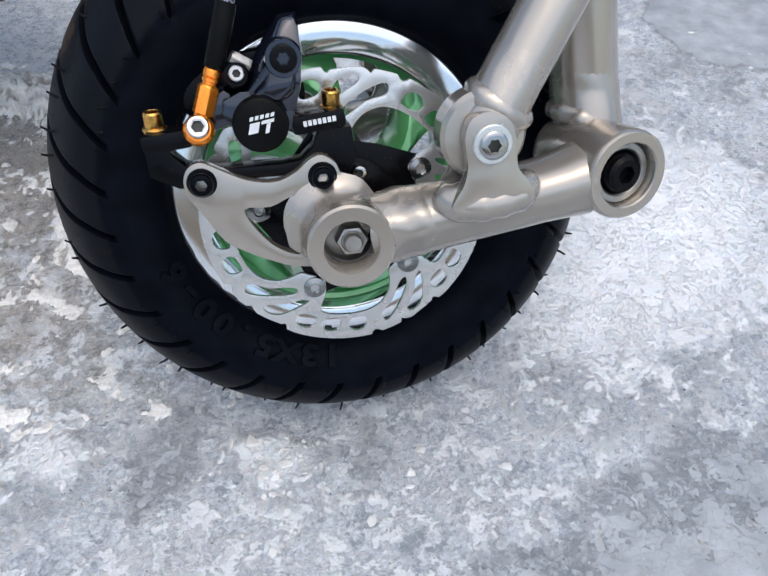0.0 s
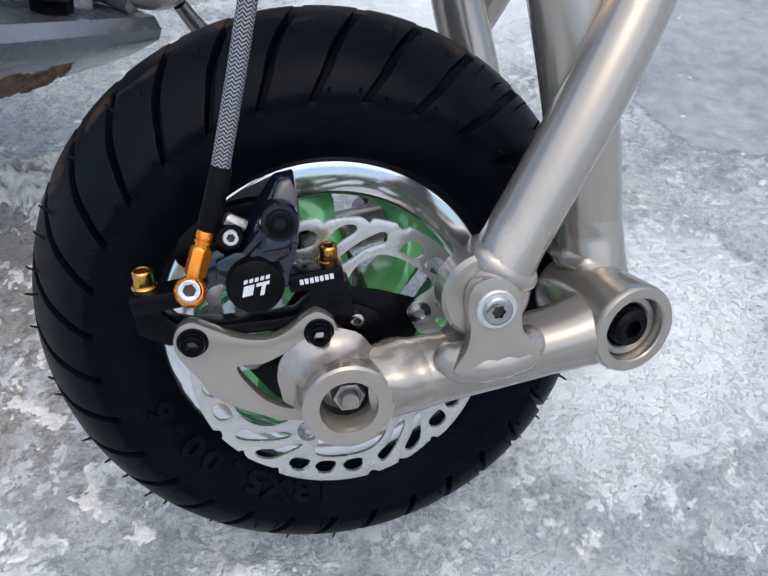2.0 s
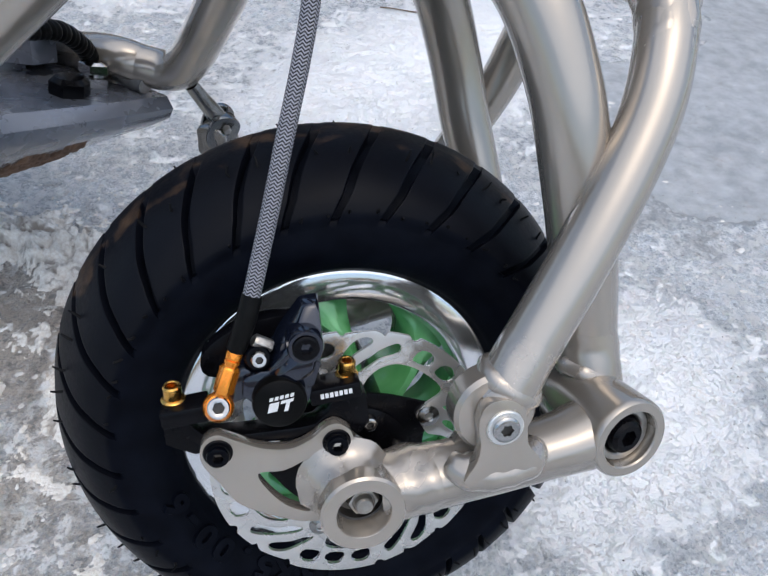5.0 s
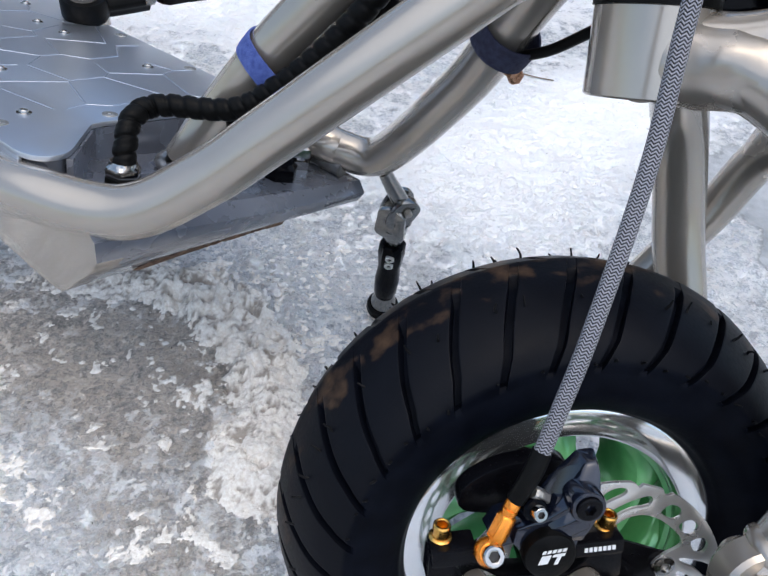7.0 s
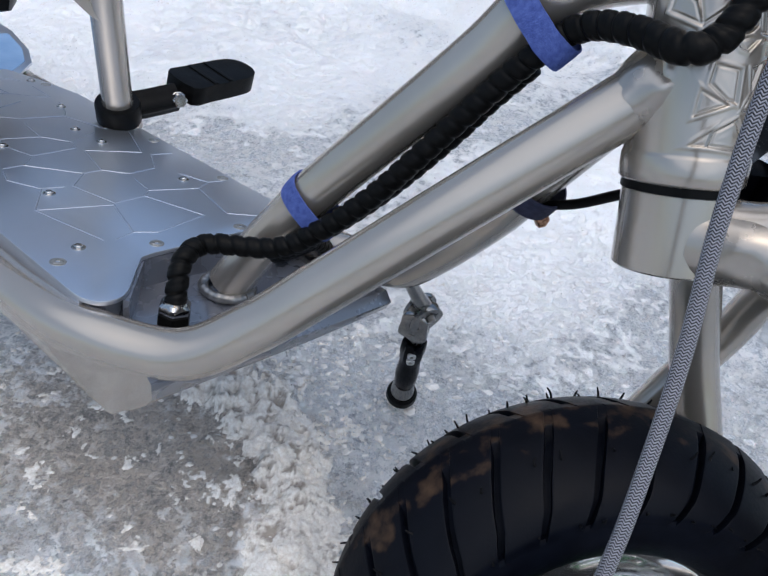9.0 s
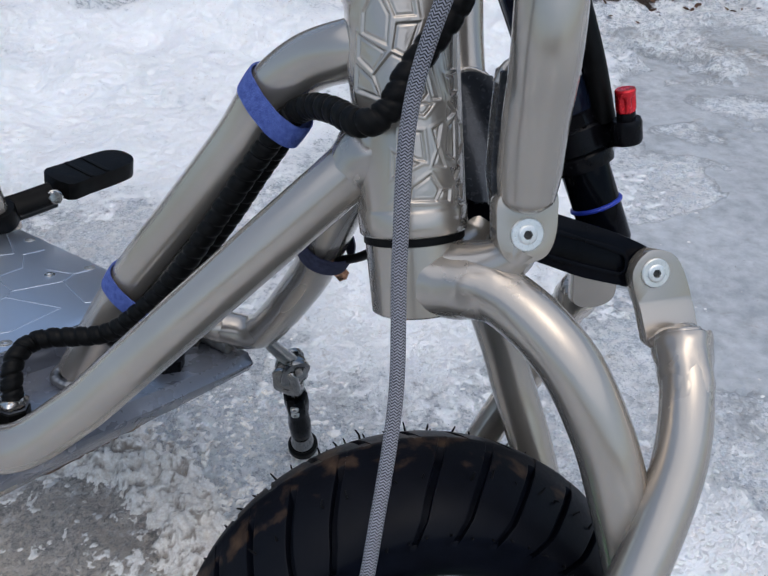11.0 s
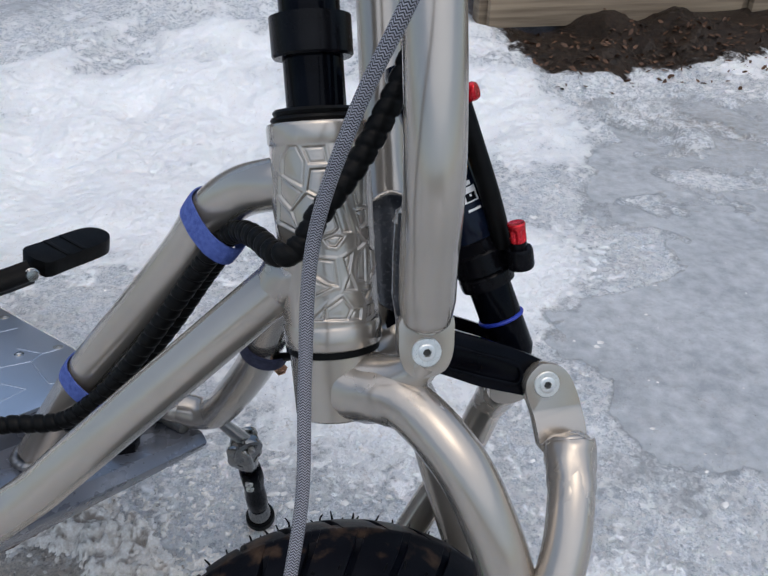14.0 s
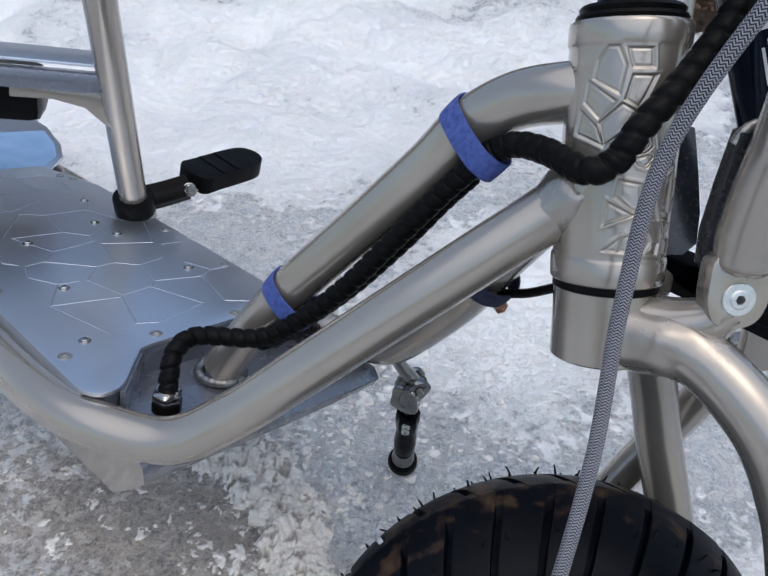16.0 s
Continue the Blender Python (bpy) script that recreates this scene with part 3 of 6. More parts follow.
def build_crust():
    """Clods of frozen snow on the slush: a ridge pushed up beside the wheel and flat scraps round it."""
    gap = 0.0019
    xs, ys = [-0.66 + gap * i for i in range(327)], [-0.09 + gap * j for j in range(284)]
    verts, grain = [], []
    for y in ys:
        for x in xs:
            p = Vector((x, y, 0.37))
            rim_fade = step(0, 0.03, min(x + 0.66, xs[-1] - x, y + 0.09, ys[-1] - y))
            ridge = math.exp(-(off_ridge(x, y) / 0.031) ** 2)
            clod = clamp(0.5 + 0.9 * noise.fractal(p * 85, 0.7, 2.0, 4))
            small = clamp(0.5 + 0.8 * noise.fractal(p * 230, 0.8, 2.0, 2))
            field = noise.fractal(p * 27, 0.55, 2.1, 6) + 0.30 * clod + 0.16 * small
            scrap = step(0.16, 0.30, field + 0.95 * ridge - 0.40)
            h = scrap * (0.0010 + 0.0018 * clod + 0.0014 * small) + ridge * (0.007 + 0.009 * max(-0.3, noise.fractal(p * 21 + Vector((5, 1, 0)), 0.9, 2.0, 4)) + 0.0036 * clod + 0.0022 * small)
            verts.append((x, y, ground_height(x, y) + h * rim_fade - 0.0022 - 0.004 * (1 - rim_fade)))
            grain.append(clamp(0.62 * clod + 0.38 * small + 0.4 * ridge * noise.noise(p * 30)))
    w = len(xs)
    faces = [(j * w + i, j * w + i + 1, (j + 1) * w + i + 1, (j + 1) * w + i) for j in range(len(ys) - 1) for i in range(w - 1)]
    me = bpy.data.meshes.new("snow_crust")
    me.from_pydata(verts, [], faces)
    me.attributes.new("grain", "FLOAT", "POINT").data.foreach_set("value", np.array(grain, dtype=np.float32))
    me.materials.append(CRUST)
    me.shade_smooth()
    tagged(new("snow_crust", me), "ridge and scraps of crusty frozen snow on brown slush", "snow crust", kind="stuff")


build_crust()


def build_crumbs():
    """Loose crumbs of snow and ice, thick in the heaps and thin elsewhere."""
    rnd = random.Random(4)
    t = (1 + 5 ** 0.5) / 2
    base = [Vector(v).normalized() for v in ((-1, t, 0), (1, t, 0), (-1, -t, 0), (1, -t, 0), (0, -1, t), (0, 1, t), (0, -1, -t), (0, 1, -t), (t, 0, -1), (t, 0, 1), (-t, 0, -1), (-t, 0, 1))]
    tri = ((0, 11, 5), (0, 5, 1), (0, 1, 7), (0, 7, 10), (0, 10, 11), (1, 5, 9), (5, 11, 4), (11, 10, 2), (10, 7, 6), (7, 1, 8), (3, 9, 4), (3, 4, 2), (3, 2, 6), (3, 6, 8), (3, 8, 9), (4, 9, 5), (2, 4, 11), (6, 2, 10), (8, 6, 7), (9, 8, 1))
    verts, faces, n = [], [], 0
    heaps = ((-0.20, 0.32, 0.05, 400, 1.0), (-0.10, 0.31, 0.06, 700, 0.8), (-0.19, 0.16, 0.03, 110, 1.0), (-0.08, 0.34, 0.09, 160, 1.5), (-0.06, -0.112, 0.02, 90, 0.9), (-0.20, 0.04, 0.06, 110, 0.9), (0.02, -0.13, 0.05, 40, 1.0), (0.40, 0.30, 0.20, 60, 1.2), (0.55, 0.7, 0.2, 60, 1.2))
    for cx, cy, r, count, big in heaps:
        for _ in range(count):
            x, y = rnd.gauss(cx, r), rnd.gauss(cy, r)
            if math.hypot(x / 0.12, (y + 0.06) / 0.03) < 1.3:
                continue
            s = 0.0007 + 0.0036 * rnd.random() ** 3
            s *= big
            turn = Euler((rnd.random() * 6, rnd.random() * 6, rnd.random() * 6)).to_matrix()
            z = ground_height(x, y) - s * 0.12
            shape = (rnd.uniform(0.7, 1.7), rnd.uniform(0.7, 1.5), rnd.uniform(0.25, 0.5))
            for v in base:
                q = turn @ v * s * rnd.uniform(0.6, 1.35)
                verts.append((x + q.x * shape[0], y + q.y * shape[1], z + q.z * shape[2]))
            faces += [(a + n, b + n, c + n) for a, b, c in tri]
            n += 12
    me = bpy.data.meshes.new("ice_crumbs")
    me.from_pydata(verts, [], faces)
    me.materials.append(CRUMB)
    tagged(new("ice_crumbs", me), "loose white crumbs of snow and ice on the ground", "ice crumbs", kind="stuff")


build_crumbs()

# ---- the scooter ----
scooter = tagged(new("electric_scooter"), "champagne-painted electric scooter leaning on its kickstand, front wheel turned, on snow", "electric scooter")
GROOVES = 31


def tyre_profile():
    pts = [(0.086, 0.036), (0.0905, 0.041), (0.097, 0.050), (0.108, 0.0555), (0.121, 0.0558), (0.132, 0.0528), (0.141, 0.0458), (0.1495, 0.0337), (0.1565, 0.0182), (0.161, 0.0)]
    half = [(-p.y, p.x) for p in (Vector((a, b, 0)).xy for a, b in [(q.x, q.y) for q in curve([(r, y, 0) for r, y in pts], 6)])]
    return [(r, y) for y, r in half] + [(r, -y) for y, r in half[-2::-1]]


def groove_shift(r, y):
    """Degrees by which a tread groove has swept round, by the way along the section from the shoulder."""
    pts = [(0.121, 0.0558), (0.132, 0.0528), (0.141, 0.0458), (0.1495, 0.0337), (0.1565, 0.0182), (0.161, 0.0)]
    ys = [-p[1] for p in pts]
    way = [0.0, 0.0114, 0.0228, 0.0376, 0.0546, 0.0733]
    along = np.interp(-abs(y), ys, way) if r > 0.141 else np.interp(r, [p[0] for p in pts], way)
    return float(np.interp(along, (0, 0.014, 0.025, 0.037, 0.054, 0.080), (0, -3.6, -5.5, -7.5, -10.3, -13.5)))


def build_tyre():
    near = sorted({s * o for o in (0, 0.05, 0.080, 0.090, 0.100, 0.13, 0.17, 0.22) for s in (1, -1)})
    phases = sorted(near + [p + 0.5 for p in near])
    n = GROOVES * len(phases)
    prof = tyre_profile()
    verts, mud, tread_sheen = [], [], []
    pitch = 360 / GROOVES
    for i in range(n):
        phase = i // len(phases) + phases[i % len(phases)]
        for r, y in prof:
            d, m = 0.0, 0.0
            th = 92 + phase * pitch + groove_shift(r, y)
            if r > 0.121:
                off = phase - (0.5 if y > 0 else 0)
                off = abs(off - round(off))
                end = step(0.1222, 0.1240, r) * (1 - 0.9 * step(0.015, 0.009, abs(y)))
                d = 0.0058 * end * (1 - step(0.079, 0.091, off))
                d -= 0.0013 * step(0.1215, 0.1235, r)
                m = step(0.044, 0.020, abs(y)) * (1 - 0.75 * clamp(d / 0.004))
            if r < 0.105:
                d = -0.0006 * math.exp(-((r - 0.0945) / 0.0008) ** 2)
            way = Vector((r - 0.10, y * 0.8)).normalized()
            q, yy = r - d * way.x, y - d * way.y
            verts.append((q * math.cos(radians(th)), yy, q * math.sin(radians(th))))
            mud.append(m)
            tread_sheen.append(step(0.1235, 0.1265, r) * (1 - clamp(d / 0.002)))
    w = len(prof)
    faces = [(i * w + j, i * w + j + 1, ((i + 1) % n) * w + j + 1, ((i + 1) % n) * w + j) for i in range(n) for j in range(w - 1)]
    me = bpy.data.meshes.new("tyre")
    me.from_pydata([WHEEL @ Vector(v) for v in verts], [], faces)
    me.attributes.new("mud", "FLOAT", "POINT").data.foreach_set("value", np.array(mud, dtype=np.float32))
    me.attributes.new("tread_sheen", "FLOAT", "POINT").data.foreach_set("value", np.array(tread_sheen, dtype=np.float32))
    me.materials.append(RUBBER)
    me.shade_smooth()
    me.set_sharp_from_angle(angle=radians(38))
    ob = new("tyre", me)
    ob.parent = scooter
    return tagged(ob, "black rubber tyre with curved tread grooves and moulding hairs")


tyre = build_tyre()


def tyre_hairs():
    rnd = random.Random(7)
    bm = bmesh.new()
    pitch = 360 / GROOVES
    for i in range(GROOVES):
        for r, y, up, reach in ((0.1260, -0.0547, 0.35, 0.8), (0.1500, -0.0325, 0.95, 1.15), (0.1520, 0.029, 0.95, 1.1), (0.142, 0.045, 0.75, 1)):
            for k in (0.22, 0.78):
                if rnd.random() < 0.15:
                    continue
                th = radians(92 + pitch * (i + k) + groove_shift(r, y) + rnd.uniform(-0.6, 0.6))
                out = Vector((math.cos(th), 0, math.sin(th)))
                way = (out * up + Vector((0, (1 - up) * (1 if y > 0 else -1), 0))).normalized()
                way = (way + Vector((rnd.gauss(0, 0.25), rnd.gauss(0, 0.25), rnd.gauss(0, 0.25)))).normalized()
                a = out * (r - 0.001) + Vector((0, y, 0))
                size = rnd.uniform(0.0045, 0.0085) * reach
                bend = Vector((rnd.gauss(0, 0.0008), rnd.gauss(0, 0.0008), rnd.gauss(0, 0.0008)))
                tube(bm, (a, a + way * size * 0.5 + bend, a + way * size), 0.0004, 5, 2, True, radii=(0.0009, 0.0008, 0.0005))
    part("rubber_hairs", bm, SPUR, tyre, "thin black moulding hairs", WHEEL, kind="stuff")


tyre_hairs()


def glyph(text, size, depth):
    """A character of the built-in font as a bmesh, centred on its own middle."""
    cu = bpy.data.curves.new("glyph", "FONT")
    cu.body, cu.size, cu.extrude, cu.align_x, cu.align_y = text, size, depth, "CENTER", "CENTER"
    cu.bevel_depth, cu.bevel_resolution = depth * 0.3, 1
    cu.resolution_u, cu.offset = 3, 0.0005
    ob = new("glyph", cu)
    me = ob.evaluated_get(bpy.context.evaluated_depsgraph_get()).to_mesh()
    bm = bmesh.new()
    bm.from_mesh(me)
    bpy.data.objects.remove(ob)
    bpy.data.curves.remove(cu)
    return bm


for i, ch in enumerate("13X5.00-6"):
    th = radians(263 - i * 7.9)
    out = Vector((math.cos(th), 0, math.sin(th)))
    right = Vector((math.sin(th), 0, -math.cos(th)))
    face = (Vector((0, -1, 0)) - out * 0.55).normalized()
    up = face.cross(right)
    m = (Matrix((right, up, face)).transposed() @ Matrix.Diagonal((1.22, 1.05, 1))).to_4x4()
    m.translation = out * 0.1011 + Vector((0, -0.0538, 0))
    part("raised_letter", glyph(ch, 0.0175, 0.0015), RUBBER, tyre, "", WHEEL @ m, 30)

# rim, spokes and hub
rim = part("rim", lathe(bmesh.new(), [(0.087, -0.036), (0.0905, -0.0385), (0.0915, -0.0405), (0.0905, -0.0412), (0.0890, -0.0414), (0.0760, -0.0422), (0.0746, -0.0414), (0.0738, -0.0385), (0.0738, -0.030), (0.0738, 0.030), (0.0765, 0.0345), (0.0905, 0.041), (0.087, 0.036), (0.080, 0.0)], 96, pose(0, 0, 0, -90), closed=True), POLISHED, scooter, "polished silver rim lip around green spokes", WHEEL)
part("rim_well", lathe(bmesh.new(), [(0.0736, -0.031), (0.0736, 0.031), (0.0708, 0.029), (0.0708, -0.0295)], 72, pose(0, 0, 0, -90), closed=True), GREEN, rim, "candy green inner ring", WHEEL)


def build_spoke(k):
    """A swept, dished spoke that widens towards the rim."""
    bm = bmesh.new()
    rows = []
    for i in range(9):
        u = i / 8
        r = 0.020 + 0.053 * u
        mid = radians(60 * k + 14 + 34 * u ** 1.4)
        half = radians(17 - 9.5 * math.sin(math.pi * min(u * 1.1, 1)) ** 0.8 + 4 * u ** 4)
        front = -0.052 + 0.024 * u ** 0.8
        back = 0.004 + 0.010 * u
        row = []
        for a, y in ((-1, front + 0.006), (-0.35, front), (0.35, front + 0.001), (1, front + 0.009), (0.9, back), (-0.9, back - 0.004)):
            th = mid + a * half
            row.append(bm.verts.new((r * math.cos(th), y, r * math.sin(th))))
        rows.append(row)
    for a, b in zip(rows, rows[1:]):
        for j in range(6):
            bm.faces.new((a[j], a[(j + 1) % 6], b[(j + 1) % 6], b[j]))
    bm.faces.new(rows[0])
    bm.faces.new(rows[-1][::-1])
    part("spoke", bm, GREEN, rim, "candy green cast spoke", WHEEL, 50)


for k in range(6):
    build_spoke(k)
part("hub", lathe(bmesh.new(), [(0, 0.07), (0.016, 0.07), (0.024, 0.05), (0.026, 0.02), (0.026, -0.045), (0.024, -0.062), (0.022, -0.076), (0, -0.076)], 40, pose(0, 0, 0, -90)), BLACK, scooter, "black wheel hub", WHEEL)


def polar(points, turn):
    """Rows of millimetres and degrees as places of the wheel's plane."""
    return [Vector((0.001 * r * math.cos(radians(a + turn)), 0.001 * r * math.sin(radians(a + turn)))) for r, a in points]


def build_disc():
    """A wave disc: a stepped outer ring with slanted slots, swept arms to five rivets, a black carrier within."""
    wave_at = (-4, -1, 34, 35.5, 37.5, 39, 48, 49, 51, 53, 65, 66.5, 68)
    wave_r = (74.0, 74.4, 74.4, 71.6, 72.4, 74.0, 73.4, 71.2, 72.8, 73.6, 72.2, 70.6, 74.0)
    outer, inner, arm, holes = [], [], [], []
    for i in range(5):
        turn = 27.5 + 72 * i
        outer += polar([(float(np.interp(a, wave_at, wave_r)), a) for a in np.arange(-4, 68, 1.0)], turn)
        inner += polar(((39.5, -9), (38.8, 0), (40, 6), (47, 8.5), (55.5, 8), (58.6, 10.5), (59.2, 18), (59, 30), (57.5, 40), (53, 48), (47, 53.5), (41, 57.5)), turn)
        holes.append(round_line(polar(((67.5, -31), (63, -31), (58, -23), (51, -14.5), (50, -9), (54, -10.8), (62, -20.5), (68, -28)), turn), 3))
        holes.append(round_line(polar(((54, 0.2), (62, -5.5), (67.5, -9.8), (70, -14.5), (69.2, -18), (66, -17.6), (60.5, -10.5), (54.3, -3.8)), turn), 3))
        for c in (2.5, 15.0, 28.2):
            holes.append(round_line(polar(((62.2, c - 3), (61.8, c + 3.6), (64, c + 5), (69, c + 3.2), (69.8, c - 1.5), (66.5, c - 4.8)), turn), 2))
        arm += polar(((49.5, -4), (49.5, 4), (46, 10), (42, 20), (39, 34), (37.5, 50), (40, 60), (45.5, 66)), turn)
    holes.append(round_line(inner, 3))
    bm = plate(bmesh.new(), outer, 0.0785, 0.0805, holes, 0.0002, SIDEWAYS)
    disc = part("brake_disc", bm, DISC, scooter, "wave-edged steel brake disc with slanted slots", WHEEL)
    part("carrier", plate(bmesh.new(), round_line(arm, 4), 0.0760, 0.0783, [circle(0, 0, 0.012, 24)], 0.0003, SIDEWAYS), BLACK, disc, "black five-arm carrier", WHEEL)
    part("carrier_cap", lathe(bmesh.new(), [(0.030, 0.074), (0.030, 0.080), (0.026, 0.0815), (0.010, 0.0815), (0.010, 0.074)], 40, SIDEWAYS), BLACK, disc, "", WHEEL)
    for i in range(5):
        a = radians(27.5 + 72 * i)
        at_rivet = Vector((0.0446 * math.cos(a), -0.0805, 0.0446 * math.sin(a)))
        part("rivet", lathe(bmesh.new(), [(0.0024, -0.004), (0.0024, 0.0014), (0.0030, 0.0018), (0.0042, 0.0014), (0.0050, 0.0012), (0.0058, 0.0009), (0.0060, 0.0), (0.0060, -0.004)], 24, aim(at_rivet, OUT), closed=True), NICKEL, disc, "hollow dark steel rivet", WHEEL)
    for i in range(6):
        a = radians(11 + 60 * i)
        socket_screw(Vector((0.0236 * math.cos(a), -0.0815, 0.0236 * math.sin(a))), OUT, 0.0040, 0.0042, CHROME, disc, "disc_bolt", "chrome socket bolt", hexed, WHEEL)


build_disc()

# swingarm that carries the wheel; the other one is its mirror image
PIVOT_WAY = Vector((0.16, -0.98, 0)).normalized()


def build_swingarm(m, near):
    arm_line = [(0.0125, -0.1068, 0.0010), (0.0220, -0.1075, 0.0022), (0.035, -0.109, 0.0042), (0.092, -0.111, 0.0133), (0.113, -0.1095, 0.017)]
    square = lambda s, th: 1 + 0.045 * math.cos(4 * th + 0.6)
    arm = part("swingarm", tube(bmesh.new(), arm_line, 0.0160, 32, 8, True, square, (0.0150, 0.0158, 0.0160, 0.0154, 0.0176)), PAINT, scooter, "champagne-painted swingarm with welded lugs", m)
    part("axle_boss", lathe(bmesh.new(), [(0.0126, 0.092), (0.0126, 0.1228), (0.0133, 0.1240), (0.0196, 0.1240), (0.0208, 0.1228), (0.0210, 0.1200), (0.0210, 0.096), (0.0195, 0.092)], 48, pose(-0.003, 0, -0.001) @ SIDEWAYS, closed=True), PAINT, arm, "", m)
    bm = tube(bmesh.new(), [(0.0080, -0.1062, 0.0004), (0.0200, -0.1072, 0.0020), (0.0330, -0.1085, 0.0040), (0.0470, -0.1097, 0.0062)], 0.016, 40, 10, True, square, (0.0166, 0.0172, 0.0164, 0.0148))
    for v in bm.verts:
        v.co += Vector((noise.noise(v.co * 110), noise.noise(v.co * 110 + Vector((9, 0, 0))), noise.noise(v.co * 110 + Vector((0, 9, 0))))) * 0.0013
    part("arm_weld", bm, WELD, arm, "", m, 80)
    skirt = lambda r: (lambda th: 0.0206 + (r - 0.0206) * max(0.04, math.cos(th - 2.25)))
    bm = lathe(bmesh.new(), [(skirt(0.0206), 0.1165), (skirt(0.0226), 0.1115), (skirt(0.0256), 0.1082), (skirt(0.0296), 0.1064), (skirt(0.0335), 0.1050)], 56, pose(-0.003, 0, -0.001) @ SIDEWAYS)
    for v in bm.verts:
        v.co += Vector((noise.noise(v.co * 130), 0, noise.noise(v.co * 130 + Vector((9, 0, 0))))) * 0.0012
    part("boss_weld", bm, WELD, arm, "", m, 80)
    part("boss_floor", lathe(bmesh.new(), [(0, 0.0985), (0.0155, 0.0985), (0.0155, 0.094), (0, 0.094)], 32, pose(-0.003, 0, -0.001) @ SIDEWAYS), BLACK, arm, "", m)
    # added dark liner: paints the shade on the boss's inner wall
    part("boss_shade_liner", lathe(bmesh.new(), [(0.0125, 0.0987), (0.0125, 0.1120), (0.0116, 0.1115), (0.0112, 0.0987)], 40, pose(-0.003, 0, -0.001) @ SIDEWAYS, closed=True), RECESS_SHADE, arm, "dark liner that paints the shade inside the boss", m)
    nut = part("axle_nut", lathe(bmesh.new(), [(hexed(0.0070), 0.098), (hexed(0.0070), 0.1120), (hexed(0.0064), 0.1134), (0.0056, 0.1136), (0.0050, 0.1130), (0.0046, 0.1130)], 36, pose(-0.0015, 0, -0.002) @ SIDEWAYS), STEEL, arm, "steel axle nut", m)
    part("axle_end", lathe(bmesh.new(), [(0.0046, 0.112), (0.0046, 0.1165), (0.0039, 0.1174), (0, 0.1176)], 24, pose(-0.0015, 0, -0.002) @ SIDEWAYS), STEEL, nut, "", m)
    part("nut_washer", lathe(bmesh.new(), [(0.006, 0.0985), (0.0092, 0.0985), (0.0092, 0.1000), (0.006, 0.1000)], 28, pose(-0.0015, 0, -0.002) @ SIDEWAYS), STEEL, nut, "", m)
    # pivot boss, turned outwards
    p = Vector((0.1315, -0.1240, 0.0205))
    part("pivot_boss", lathe(bmesh.new(), [(0, -0.016), (0.0156, -0.016), (0.0156, -0.0008), (0.0162, 0.0), (0.0206, 0.0), (0.0216, -0.0012), (0.0220, -0.004), (0.0216, -0.030), (0.0208, -0.050), (0.0190, -0.056), (0.0, -0.056)], 48, aim(p, PIVOT_WAY)), PAINT, arm, "", m)
    bolt = part("pivot_bolt", lathe(bmesh.new(), [(0.0155, -0.013), (0.0155, -0.0105), (0.0112, -0.0100), (0.0108, -0.0085), (0.0098, -0.0070), (0.0090, -0.003), (0.0070, -0.0015), (0.0055, -0.0015), (hexed(0.0040), -0.0015), (hexed(0.0038), -0.006), (0, -0.0065)], 36, aim(p, PIVOT_WAY)), BLACK, arm, "black pivot bolt", m)
    part("bearing_ring", lathe(bmesh.new(), [(0.0112, -0.0125), (0.0112, -0.0065), (0.0120, -0.0058), (0.0146, -0.0058), (0.0154, -0.0068), (0.0154, -0.0125)], 36, aim(p, PIVOT_WAY), closed=True), STEEL, bolt, "", m)
    # clevis lugs that hold the strut
    lug = [(0.0575, 0.0586), (0.0505, 0.0560), (0.0478, 0.0490), (0.0482, 0.0420), (0.0492, 0.0350), (0.0476, 0.0270), (0.0440, 0.0210), (0.0425, 0.0165), (0.0480, 0.0140), (0.0620, 0.0140), (0.0770, 0.0165), (0.0805, 0.0210), (0.0775, 0.0265), (0.0725, 0.0330), (0.0712, 0.0420), (0.0695, 0.0510), (0.0650, 0.0565)]
    for y0, y1 in ((0.1268, 0.1335), (0.1030, 0.1085)):
        part("lug", plate(bmesh.new(), round_line(lug, 4), y0, y1, (), 0.0022, SIDEWAYS), PAINT, arm, "", m)
    part("lug_base", tube(bmesh.new(), [(0.0400, -0.1175, 0.0190), (0.0455, -0.1228, 0.0168), (0.0600, -0.1252, 0.0158), (0.0770, -0.1235, 0.0188), (0.0835, -0.1175, 0.0225)], 0.0085, 24, 8, True, lambda s, th: 1 + 0.035 * math.sin(s * 700) + 0.10 * noise.noise(Vector((s * 60, math.cos(th), math.sin(th)))), (0.0055, 0.0092, 0.0100, 0.0092, 0.0055)), WELD, arm, "", m)
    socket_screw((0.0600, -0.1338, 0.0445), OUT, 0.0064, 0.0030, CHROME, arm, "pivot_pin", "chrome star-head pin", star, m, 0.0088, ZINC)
    if near:
        edge = [(-0.0665, 0.0402), (-0.0588, 0.0362), (-0.0471, 0.0302), (-0.0345, 0.0282), (-0.0245, 0.0320), (-0.0180, 0.0372), (-0.0120, 0.0388), (-0.0060, 0.0345), (-0.0035, 0.0290), (0.0046, 0.0215), (0.0100, 0.0120), (0.0050, -0.0080), (-0.0100, -0.0165), (-0.0285, -0.0152), (-0.0383, -0.0118), (-0.0510, -0.0053), (-0.0610, 0.0020), (-0.0680, 0.0140), (-0.0742, 0.0245), (-0.0752, 0.0320), (-0.0725, 0.0380)]
